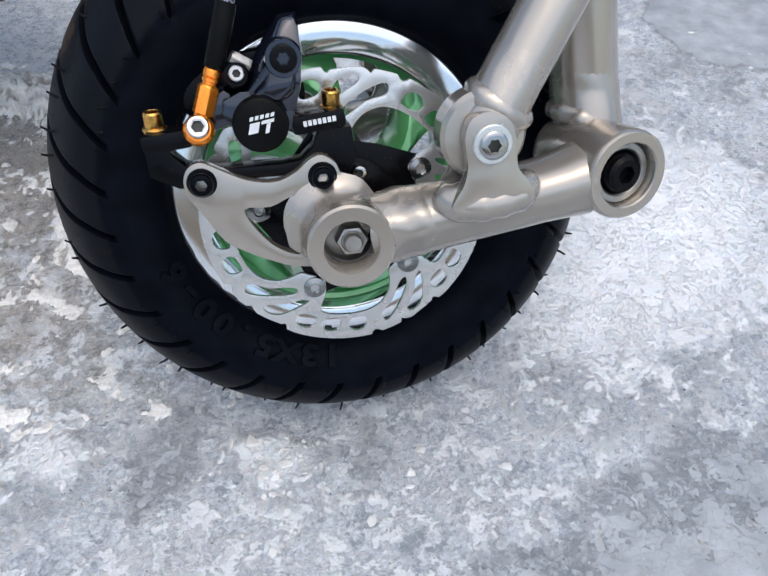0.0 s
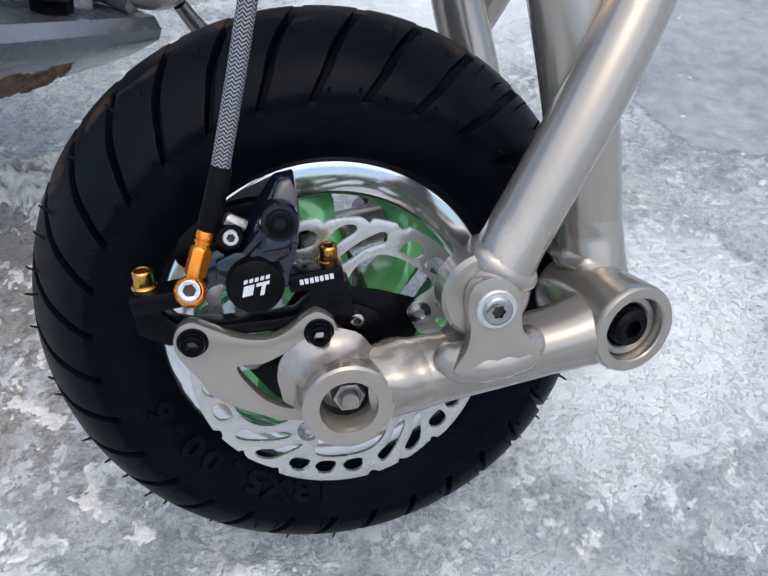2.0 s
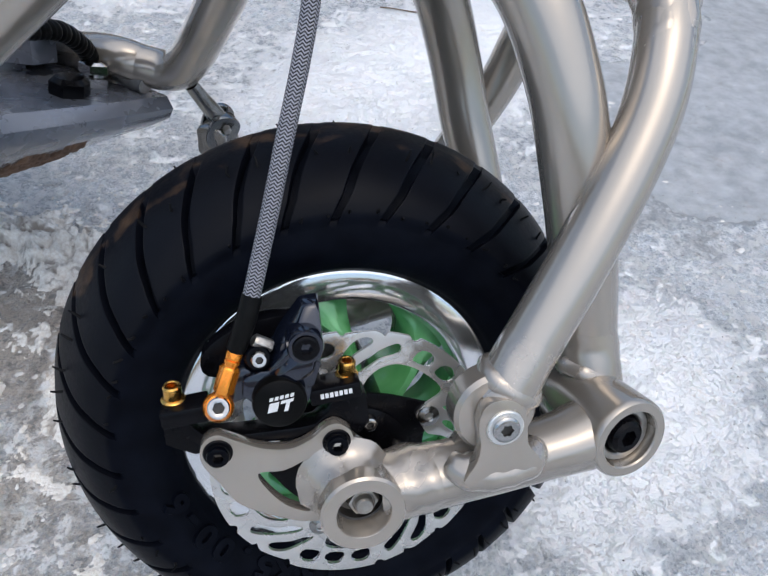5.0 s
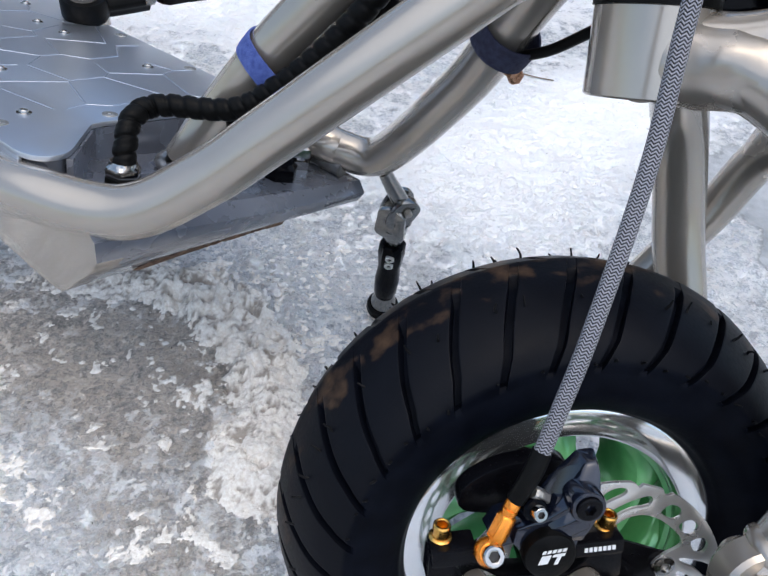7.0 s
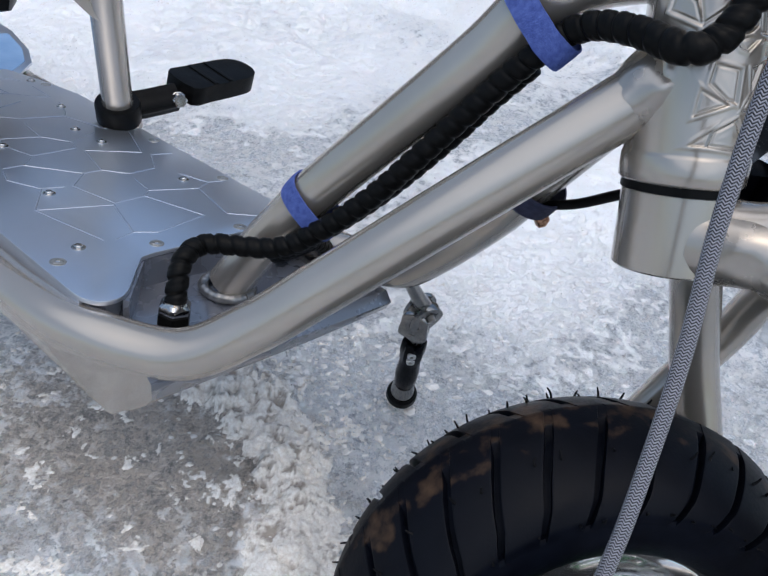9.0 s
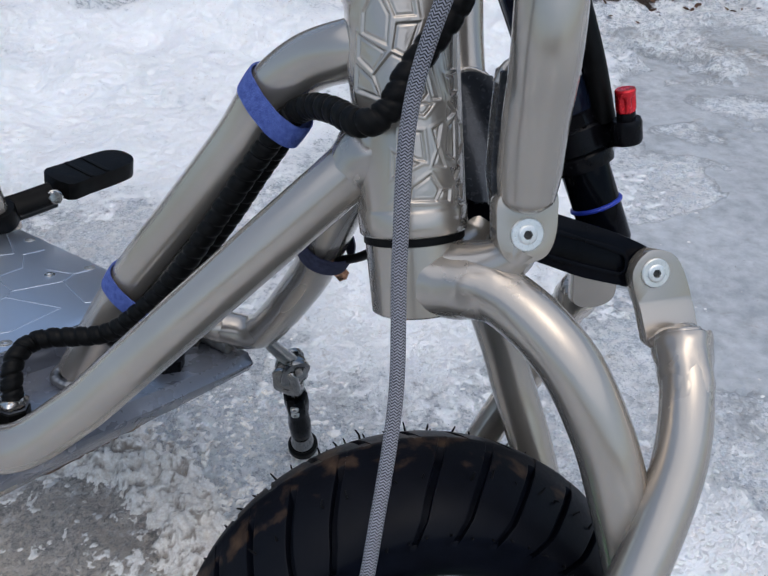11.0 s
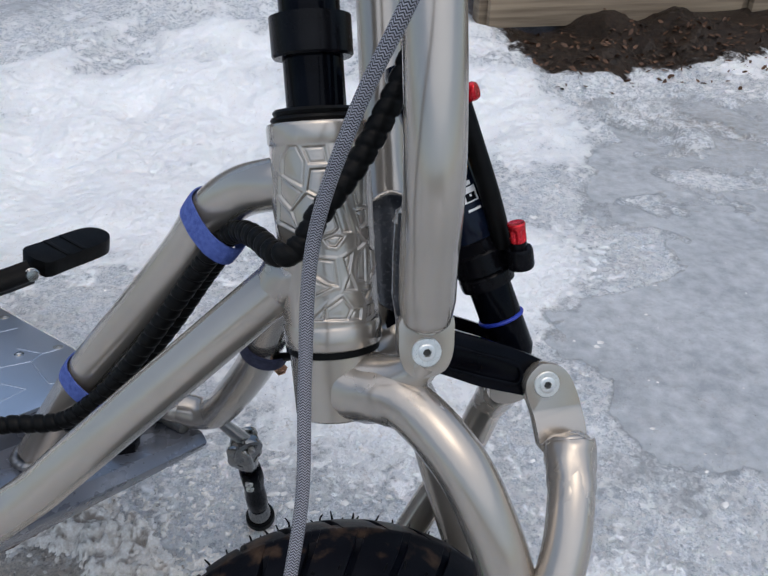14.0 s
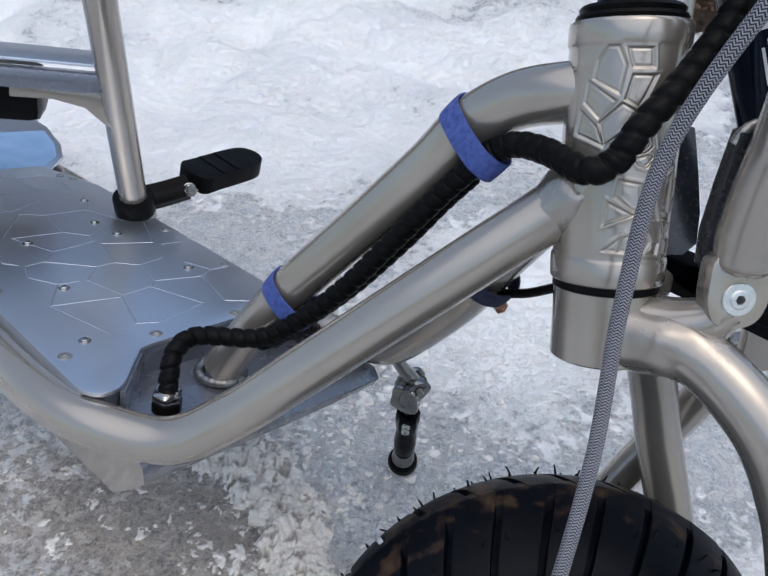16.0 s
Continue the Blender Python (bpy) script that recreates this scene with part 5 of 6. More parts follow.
caliper = part("brake_caliper", casting(doubled(((-54, 58), (-53, 66), (-45, 69.5), (-32, 69), (-22, 62), (-24, 51.5), (-34, 48.5), (-47, 50.5)), 104, 88, 0.04)), CALIPER, scooter, "glossy black hydraulic brake caliper with gold bolts", WHEEL)
part("caliper_arm", casting([(-24.5, 100, 97.5), (-19, 100, 98.5), (-17.5, 102, 94), (-27, 104, 90), (-17, 106, 84), (-32, 107, 80), (-18.5, 108, 72), (-42, 104, 69), (-22, 106, 60), (-38, 104, 58), (-25.5, 90, 99), (-17, 90, 100), (-15.5, 90, 84), (-18, 90, 66), (-46, 90, 69), (-34, 90, 88)]), CALIPER, caliper, "", WHEEL)
part("caliper_ridge", casting([(-26.5, 109.5, 77), (-34, 108.5, 71), (-38, 107, 67.5), (-30, 109, 65), (-23, 110.5, 71), (-21.5, 110.5, 76), (-29, 104, 84), (-41, 102, 70), (-33, 103, 62), (-20, 104, 66), (-18.5, 104, 80)], 0.0008), CALIPER, caliper, "", WHEEL)
part("caliper_shoulder", casting(doubled(((-64, 60), (-60, 67), (-52, 70), (-47, 66), (-50, 55), (-60, 52)), 100, 88, 0.1)), CALIPER, caliper, "", WHEEL)
part("caliper_rear", plate(bmesh.new(), round_line([(-0.070, 0.054), (-0.040, 0.052), (-0.018, 0.054), (-0.016, 0.070), (-0.024, 0.082), (-0.050, 0.080), (-0.070, 0.068)], 4), 0.0640, 0.0750, (), 0.002, SIDEWAYS), BLACK, caliper, "", WHEEL)
dome = part("piston_cap", lathe(bmesh.new(), [(0.0120, 0.098), (0.0124, 0.1080), (0.0118, 0.1100), (0.0106, 0.1108), (0, 0.1112)], 44, pose(-0.0378, 0, 0.0555) @ SIDEWAYS), PLASTIC, caliper, "black piston cap with white lettering", WHEEL)
# maker's lettering, drawn as plain bars
for x, z, w, h in (*((-0.0415 + 0.0023 * k, 0.0588 + 0.00036 * k, 0.0016, 0.0016) for k in range(5)), (-0.0408, 0.0548, 0.0044, 0.0044), (-0.0346, 0.0574, 0.0056, 0.0014), (-0.0348, 0.0545, 0.0018, 0.0040)):
    slant = Matrix(((1, 0, 0.45, 0), (0, 1, 0, 0), (0, 0, 1, 0), (0, 0, 0, 1)))
    part("print_bar", block(bmesh.new(), (w, 0.0003, h), pose(x, -0.1112, z, 0, -9, 0) @ slant), WHITE, dome, "", WHEEL)
socket_screw((-0.0252, -0.1118, 0.0830), OUT, 0.0058, 0.0018, BLACK, caliper, "body_bolt", "black star-socket bolt", star, WHEEL)
part("bolt_seat", lathe(bmesh.new(), [(0.0082, 0.100), (0.0082, 0.1108), (0.0076, 0.1122), (0.0062, 0.1122), (0.0062, 0.1112), (0, 0.1112)], 32, pose(-0.0252, 0, 0.0830) @ SIDEWAYS), CALIPER, caliper, "", WHEEL)
bleed = socket_screw((-0.0458, -0.1050, 0.0768), (0.1, -0.95, 0.25), 0.0036, 0.0050, CHROME, caliper, "bleed_screw", "chrome bleed screw", hexed, WHEEL)
part("bleed_boss", lathe(bmesh.new(), [(0.0058, -0.016), (0.0058, -0.001), (0.0050, 0.0), (0, 0.0)], 28, aim((-0.0458, -0.1050, 0.0768), (0.1, -0.95, 0.25))), GLOSS, bleed, "", WHEEL)
part("pad_pin", lathe(bmesh.new(), [(0, 0), (hexed(0.0030), 0), (hexed(0.0030), 0.008), (0.0024, 0.009), (0, 0.0092)], 24, aim((-0.0400, -0.099, 0.0790), (-0.75, -0.2, 0.5))), STEEL, caliper, "", WHEEL)
for x0, x1 in ((-0.0240, 0.0005), (-0.0905, -0.0690)):
    part("caliper_ear", block(bmesh.new(), (x1 - x0, 0.0150, 0.0084), pose((x0 + x1) / 2, -0.0965, 0.0535 if x0 > -0.05 else 0.0500, 0, -6, 0), 0.0016), BLACK, caliper, "", WHEEL)
for k in range(7):
    part("print_bar", block(bmesh.new(), (0.0016, 0.0003, 0.0024), pose(-0.0182 + 0.0022 * k, -0.1042, 0.0533 + 0.00024 * k, 0, -6, 0)), WHITE, caliper, "", WHEEL)
bridge = [(-0.0905, 0.0470), (-0.0905, 0.0335), (-0.0780, 0.0265), (-0.0600, 0.0285), (-0.0380, 0.0285), (-0.0180, 0.0280), (0.0000, 0.0270), (0.0050, 0.0330), (0.0035, 0.0495), (-0.0120, 0.0490), (-0.0150, 0.0415), (-0.0215, 0.0355), (-0.0300, 0.0345), (-0.0560, 0.0345), (-0.0660, 0.0350), (-0.0740, 0.0375), (-0.0790, 0.0430), (-0.0800, 0.0470)]
part("mount_bracket", plate(bmesh.new(), bridge, 0.0860, 0.0985, (), 0.0014, SIDEWAYS), BLACK, caliper, "black caliper mount bracket", WHEEL)
for x, z in ((-0.0050, 0.0570), (-0.0850, 0.0535)):
    part("gold_bolt", lathe(bmesh.new(), [(0.0054, 0.0), (0.0056, 0.0012), (0.0050, 0.0018), (0.0042, 0.0020), (0.0042, 0.0080), (0.0036, 0.0088), (0.0030, 0.0088), (hexed(0.0024), 0.0085), (hexed(0.0023), 0.004), (0, 0.004)], 30, aim((x, -0.0930, z), (0.02, -0.12, 1))), GOLD, caliper, "gold anodised bolt", WHEEL)

# brake hose, from the banjo up past the steering head
banjo = Vector((-0.0648, -0.1045, 0.0544))
hose_pts = [(-0.0545, -0.0620, 0.2660), (-0.0494, -0.0574, 0.2790), (-0.0400, -0.0424, 0.3070), (-0.0302, -0.0249, 0.3371), (-0.0124, 0.0127, 0.3927), (-0.0045, 0.0453, 0.4578), (0.0049, 0.0668, 0.5265), (0.0267, 0.0658, 0.5928), (0.0520, 0.0600, 0.6480), (0.0750, 0.0600, 0.7000)]
hose = part("brake_hose", tube(bmesh.new(), hose_pts, 0.0039, 20, 12), BRAID, scooter, "grey braided brake hose with an orange fitting", ONE, 60)
part("hose_sheath", tube(bmesh.new(), [(-0.0548, -0.0622, 0.2650), (-0.0494, -0.0574, 0.2790), (-0.0460, -0.0523, 0.2880)], 0.0046, 20, 8, True, None, (0.0043, 0.0046, 0.0045)), PLASTIC, hose, "black shrink sheath", ONE)
up = (WHEEL.inverted() @ Vector((-0.0555, -0.0630, 0.2640)) - banjo).normalized()
part("hose_fitting", lathe(bmesh.new(), [(0.0034, 0.004), (0.0036, 0.007), (hexed(0.0040), 0.0075), (hexed(0.0040), 0.0190), (0.0038, 0.0198), (0.0031, 0.0203), (0.0031, 0.0212), (0.0036, 0.0216), (0.0036, 0.0228), (0.0031, 0.0232), (0.0036, 0.0238), (0.0036, 0.0265), (0.0030, 0.0275), (0, 0.0275)], 30, aim(banjo, up)), ORANGE, hose, "orange anodised hose fitting", WHEEL)
part("banjo_ring", lathe(bmesh.new(), [(0.0036, -0.0045), (0.0054, -0.0042), (0.0066, -0.0025), (0.0070, 0.0), (0.0066, 0.0022), (0.0054, 0.0036), (0.0036, 0.0040)], 32, aim(banjo, (0.05, -0.9, 0.42)), closed=True), ORANGE, hose, "", WHEEL)
part("banjo_bolt", lathe(bmesh.new(), [(0.0035, -0.012), (0.0035, 0.0035), (0.0048, 0.0042), (0.0050, 0.0052), (0.0050, 0.0072), (0.0044, 0.0080), (0.0034, 0.0081), (hexed(0.0024), 0.0078), (hexed(0.0023), 0.003), (0, 0.003)], 30, aim(banjo, (0.05, -0.9, 0.42))), CHROME, hose, "chrome banjo bolt", WHEEL)
# shade of the banjo bolt's key hole, painted as a dark disc
part("socket_shade", lathe(bmesh.new(), [(0.0024, 0.0066), (0, 0.0064)], 12, aim(banjo, (0.05, -0.9, 0.42))), RECESS_SHADE, hose, "dark disc that paints the shade in the key hole", WHEEL)

# ---- frame and deck ----
D = DECK
R_TUBE = 0.0172


def deck_point(u, v, h):
    return D @ Vector((u, v, h))


near_line = [deck_point(-0.75, -0.048, -0.024), deck_point(-0.35, -0.048, -0.024), deck_point(-0.08, -0.047, -0.024), deck_point(0.015, -0.044, -0.0235), deck_point(0.0700, -0.0330, -0.0225), (-0.2577, 0.1286, 0.2720), (-0.2100, 0.1287, 0.2970), (-0.1700, 0.1301, 0.3287), (-0.1104, 0.1322, 0.3784), (-0.0299, 0.1350, 0.4454), (0.0179, 0.1366, 0.4853)]
far_line = [deck_point(-0.75, 0.207, -0.030), deck_point(-0.35, 0.207, -0.030), deck_point(-0.05, 0.207, -0.032), (-0.1460, 0.3055, 0.2265), (-0.1170, 0.2905, 0.2235), (-0.0990, 0.2835, 0.2220), (-0.0855, 0.2760, 0.2280), (-0.0750, 0.2660, 0.2435), (-0.0660, 0.2550, 0.2620), (-0.0570, 0.2435, 0.2820), (-0.0364, 0.2172, 0.3320), (-0.0240, 0.1890, 0.3850), (-0.0060, 0.1560, 0.4460), (0.0060, 0.1420, 0.4650)]
top_line = [deck_point(0.066, 0.086, -0.022), (-0.2040, 0.2325, 0.2900), (-0.1681, 0.2249, 0.3403), (-0.1208, 0.2153, 0.3972), (-0.0786, 0.2047, 0.4500), (-0.0560, 0.1970, 0.4830), (-0.0330, 0.1830, 0.5050), (-0.0080, 0.1640, 0.5180), (0.0150, 0.1560, 0.5230)]
near_tube = part("near_frame_tube", tube(bmesh.new(), near_line, R_TUBE, 32, 9), PAINT, scooter, "bent champagne frame tube along the deck")
far_tube = part("far_frame_tube", tube(bmesh.new(), far_line, R_TUBE * 0.96, 32, 9), PAINT, scooter, "bent champagne frame tube along the deck")
top_tube = part("top_tube", tube(bmesh.new(), top_line, R_TUBE, 32, 9), PAINT, scooter, "bent champagne top tube")
for line, owner in ((near_line, near_tube), (far_line, far_tube), (top_line, top_tube)):
    a, b = Vector(line[-1]), Vector(line[-2])
    w = (b - a).normalized()
    d = 0.046 if line is near_line else (b - a).length
    bm = lathe(bmesh.new(), [(0.0205, d - 0.026), (0.0215, d - 0.020), (0.0205, d - 0.014), (0.0190, d - 0.009), (0.0178, d - 0.005), (0.0168, d - 0.001)], 40, aim(a, w))
    for v in bm.verts:
        v.co += Vector((noise.noise(v.co * 150), noise.noise(v.co * 150 + Vector((9, 0, 0))), noise.noise(v.co * 150 + Vector((0, 9, 0))))) * 0.0016
    part("head_weld", bm, WELD, owner, "", ONE, 80)
# weld ring at the foot of the top tube
a = Vector(top_line[0])
w = (Vector(top_line[2]) - Vector(top_line[0])).normalized()
foot = [deck_point(0.0645 + 0.0200 * math.cos(t), 0.0865 + 0.0185 * math.sin(t), -0.0255) for t in (math.pi * 2 * k / 14 for k in range(15))]
part("foot_weld", weld_bead(bmesh.new(), foot, 0.0040, 10, 0.0055), RAW_WELD, top_tube, "thick rippled weld")

# belly of the deck
def build_hull():
    bm = bmesh.new()
    near = [(-0.75, -0.020), (-0.75, -0.115), (0.036, -0.115), (0.060, -0.109), (0.1060, -0.070), (0.1230, -0.052), (0.1260, -0.036), (0.116, -0.0250), (0.030, -0.0225)]
    far = [(-0.75, -0.020), (-0.75, -0.100), (0.030, -0.100), (0.062, -0.091), (0.1020, -0.071), (0.1240, -0.058), (0.1285, -0.049), (0.121, -0.0405), (0.030, -0.036)]
    rings = []

    def flare(u, h):
        """How far out the near side leans, less so round the front corner."""
        lean = 0.56 - 0.38 * step(0.03, 0.11, u)
        return -0.0075 - lean * (h + 0.115)

    for s in (0, 0.075, 0.167, 0.333, 0.5, 0.667, 0.833, 1):
        ring = []
        for (u0, h0), (u1, h1) in zip(near, far):
            v0 = flare(u0, h0)
            ring.append(bm.verts.new((u0 + (u1 - u0) * s + 0.003 * math.sin(math.pi * s) * (u0 > 0.05), v0 + (0.222 - v0) * s, h0 + (h1 - h0) * s)))
        rings.append(ring)
    n = len(near)
    for a, b in zip(rings, rings[1:]):
        for j in range(n):
            bm.faces.new((a[j], a[(j + 1) % n], b[(j + 1) % n], b[j]))
    bm.faces.new([rings[0][k] for k in (0, 1, 2, 8)])
    bm.faces.new(rings[0][2:])
    bm.faces.new(rings[-1][::-1])
    bmesh.ops.bevel(bm, geom=[e for e in bm.edges if e.calc_face_angle(0) > 0.35], offset=0.006, segments=5, affect="EDGES")
    return part("deck_hull", bm, HULL, scooter, "grey welded sheet-metal deck box with champagne side and muddy lower edges", D, 40)


hull = build_hull()
hull.data.materials.append(PAINT)
outer_way = -(D.to_3x3() @ Vector((0, 1, 0)))
to_deck = D.inverted()
for face in hull.data.polygons:
    c = to_deck @ face.center
    face.material_index = 1 if face.normal.dot(outer_way) > 0.4 or (c.y < 0.006 and c.z < -0.045) else 0
rnd = random.Random(31)
bm = bmesh.new()
for _ in range(220):
    k = rnd.random()
    v = 0.045 + 0.11 * k
    up = abs(rnd.gauss(0, 0.50)) * (0.4 + 0.6 * k)
    s = (v + 0.008) / 0.23
    low_edge, high_edge = Vector((0.060 + 0.002 * s, v, -0.109 + 0.018 * s)), Vector((0.106 - 0.004 * s, v, -0.070 - 0.001 * s))
    at_mud = low_edge.lerp(high_edge, min(0.9, 0.06 + up)) + Vector((0.0016, 0, -0.0018))
    lathe(bm, [(0.0, -0.0012), (rnd.uniform(0.002, 0.006), -0.0002), (rnd.uniform(0.001, 0.002), 0.0008), (0, 0.0010)], 7, Matrix.Translation(at_mud) @ Vector((0.65, 0, -0.76)).to_track_quat("Z", "Y").to_matrix().to_4x4() @ pose(0, 0, 0, 0, 0, rnd.uniform(60, 120)) @ Matrix.Diagonal((2.2, 0.8, 1.6, 1)))
part("mud_splash", bm, RUST, hull, "dried brown mud", D, 60, "stuff")
part("hull_weld", weld_bead(bmesh.new(), [(0.0500, 0.2050, -0.0290), (0.0700, 0.2050, -0.0290), (0.0896, 0.2060, -0.0310), (0.1120, 0.2080, -0.0325)], 0.0066, 10, 0.0062), RAW_WELD, hull, "thick bare weld", D)
part("cable_port", lathe(bmesh.new(), [(0.0030, 0.0), (0.0050, 0.0), (0.0054, 0.0012), (0.0030, 0.0012)], 24, D @ aim((-0.068, -0.0275, -0.060), (0, -1, -0.15)), closed=True), STEEL, hull)

# aluminium deck plate
DECK_EDGE = [(-0.47, -0.034), *(tuple(p.xy) for p in curve([(0.046, -0.034, 0), (0.058, -0.0335, 0), (0.067, -0.0308, 0), (0.0738, -0.0245, 0), (0.0752, -0.0140, 0), (0.0700, -0.0040, 0), (0.0560, 0.0090, 0)], 4)), (0.0400, 0.0235), (0.0330, 0.0300), (0.0310, 0.0400), (0.0310, 0.1220), (0.0330, 0.1320), (0.0400, 0.1390), (0.0560, 0.1530), (0.0560, 0.1750), (0.0350, 0.1880), (0.0000, 0.1950), (-0.36, 0.1960), (-0.42, 0.1820), (-0.47, 0.1650)]
deck = part("deck_plate", plate(bmesh.new(), [Vector(p) for p in DECK_EDGE], -0.0035, 0.0, (), 0.0016, D), ALU, scooter, "brushed aluminium deck plate pressed with angular lines", sharp=25)
part("step_wall", block(bmesh.new(), (0.004, 0.150, 0.0360), pose(0.0290, 0.081, -0.0220)), HULL, deck, "", D)
part("step_wall", block(bmesh.new(), (0.062, 0.004, 0.0360), pose(0.0520, 0.0125, -0.0220, 0, 0, -42)), HULL, deck, "", D)


part("deck_core", plate(bmesh.new(), [Vector((u - 0.005 if u > -0.1 else u, 0.081 + (v - 0.081) * 0.965)) for u, v in DECK_EDGE], -0.0240, -0.0036, (), 0.0, D), HULL, deck)
part("edge_flange", block(bmesh.new(), (0.53, 0.003, 0.020), pose(-0.205, -0.0318, -0.0125), 0.0008), ALU, deck, "", D)


def inside(p, poly):
    hit = False
    for a, b in zip(poly, poly[1:] + poly[:1]):
        if (a[1] > p[1]) != (b[1] > p[1]) and p[0] < a[0] + (p[1] - a[1]) / (b[1] - a[1]) * (b[0] - a[0]):
            hit = not hit
    return hit


def pressed_lines():
    rnd = random.Random(12)
    sites = [Vector((-0.47 + 0.54 * (i + 0.5 + rnd.uniform(-0.45, 0.45)) / 9, -0.034 + 0.23 * (j + 0.5 + rnd.uniform(-0.42, 0.42)) / 5)) for i in range(9) for j in range(5)]
    done = set()
    inner = [(u * 0.985 - 0.006, 0.081 + (v - 0.081) * 0.90) for u, v in DECK_EDGE]
    for poly in voronoi(sites, (-0.46, -0.030, 0.05, 0.190)):
        for a, b in zip(poly, poly[1:] + poly[:1]):
            key = tuple(sorted(((round(a.x, 3), round(a.y, 3)), (round(b.x, 3), round(b.y, 3)))))
            if key in done or (b - a).length < 0.012:
                continue
            done.add(key)
            c, d = a, a.lerp(b, rnd.choice((1.0, 1.0, 1.0, 0.7)))
            if not (inside(c, inner) and inside(d, inner)):
                continue
            bm = bmesh.new()
            t = (d - c).normalized()
            s = Vector((-t.y, t.x)) * 0.0008
            ends = []
            for q, k in ((c, -1), (d, 1)):
                ends.append([bm.verts.new((q.x + s.x * o, q.y + s.y * o, h)) for o, h in ((-1.0, -0.0001), (-0.7, 0.0002), (-0.3, 0.0004), (0.3, 0.0004), (0.7, 0.0002), (1.0, -0.0001))])
            for j in range(5):
                bm.faces.new((ends[0][j], ends[0][j + 1], ends[1][j + 1], ends[1][j]))
            part("pressed_line", bm, RIDGE, deck, "", D, 80)


pressed_lines()
STUDS = ((0.0, 0.0), (-0.097, 0.028), (-0.198, 0.1326), (-0.083, 0.149), (-0.213, 0.0434), (-0.3146, 0.152), (-0.417, 0.1686), (-0.33, 0.052), (-0.24, 0.128), (-0.43, 0.03))
for u, v in STUDS:
    part("stud", lathe(bmesh.new(), [(0.0050, 0.0), (0.0050, 0.0006), (hexed(0.0029), 0.0008), (hexed(0.0029), 0.0017), (0.0024, 0.0025), (0.0, 0.0029)], 18, D @ pose(u, v, 0)), CHROME, deck, "domed chrome stud")
SCREWS = ((0.0133, -0.0222), (0.0190, 0.0520), (0.0235, 0.1295), (-0.1870, 0.1980 - 0.012), (-0.0720, 0.1940 - 0.008), (-0.12, -0.0222), (-0.30, -0.0222), (-0.40, 0.178))
for u, v in SCREWS:
    part("deck_screw", lathe(bmesh.new(), [(0.0056, 0.0), (0.0054, 0.0005), (0.0040, 0.0003), (0.0034, 0.0007), (hexed(0.0018), 0.0007), (hexed(0.0017), -0.0012), (0, -0.0012)], 24, D @ pose(u, v, 0)), STEEL, deck, "countersunk steel screw")
step_m = D @ pose(-0.47, 0, 0, 0, 5, 0) @ pose(0.47, 0, 0)
rear = part("rear_step", plate(bmesh.new(), [Vector(p) for p in ((-0.80, 0.020), (-0.47, 0.020), (-0.47, 0.180), (-0.510, 0.215), (-0.560, 0.235), (-0.640, 0.250), (-0.72, 0.246), (-0.80, 0.225))], -0.010, -0.006, (), 0.001, step_m), ALU, deck, "raised aluminium rear step")
part("blue_patch", plate(bmesh.new(), [Vector(p) for p in ((-0.625, 0.060), (-0.478, 0.040), (-0.478, 0.174), (-0.513, 0.207), (-0.562, 0.227), (-0.625, 0.238))], -0.006, -0.0054, (), 0.0, step_m), BLUE_PATCH, rear, "pale blue patch on the rear step")

# post, foot peg and the rail above the deck
base, top = Vector((-0.248, 0.184, -0.004)), Vector((-0.2013, 0.1347, 0.1652))
way = (top - base).normalized()
post = part("rear_post", tube(bmesh.new(), [base, base + way * 0.36], 0.0158, 28, 4), PAINT, scooter, "champagne post standing on the deck", D)
part("post_foot", lathe(bmesh.new(), [(0.0235, 0.0), (0.0225, 0.008), (0.0175, 0.013), (0.0158, 0.016)], 32, pose(base.x, base.y, -0.001)), PAINT, post, "", D)
part("post_gusset", plate(bmesh.new(), [Vector(p) for p in ((0, 0), (-0.10, 0.005), (-0.10, -0.010), (-0.060, -0.009), (-0.030, -0.015), (-0.012, -0.030), (0, -0.036))], -0.003, 0.003, (), 0.001, Matrix.Translation(base + way * 0.165) @ pose(0, 0, 0, 90, 0, 55)), PAINT, post, "", D)
rail = part("seat_rail", block(bmesh.new(), (0.30, 0.024, 0.020), Matrix.Translation(base + way * 0.178 + Vector((-0.075, -0.125, 0))) @ pose(0, 0, 0, 0, 0, 60), 0.004), HULL, scooter, "blue-grey metal rail above the deck", D)
part("rail_plate", block(bmesh.new(), (0.30, 0.10, 0.003), Matrix.Translation(base + way * 0.196 + Vector((-0.12, -0.10, 0))) @ pose(0, 0, 0, 0, 0, 60), 0.001), ALU, rail, "aluminium plate on the rail", D)
part("controller", block(bmesh.new(), (0.13, 0.085, 0.060), pose(-0.415, 0.085, 0.118, 0, 0, 60), 0.014), PLASTIC, rail, "black housing under the rail", D)
peg = part("foot_peg", tube(bmesh.new(), [(-0.2500, 0.190, 0.0165), (-0.2440, 0.215, 0.0215), (-0.2390, 0.247, 0.0285)], 0.0148, 24, 5, True, lambda s, th: 1 + 0.14 * math.cos(4 * th)), PLASTIC, scooter, "black folding foot peg clamped to the post", D)
part("peg_clamp", lathe(bmesh.new(), [(0.0160, 0.0), (0.0225, 0.0), (0.0235, 0.002), (0.0235, 0.021), (0.0225, 0.023), (0.0160, 0.023)], 32, aim(base + way * 0.010, way), closed=True), PLASTIC, peg, "", D)
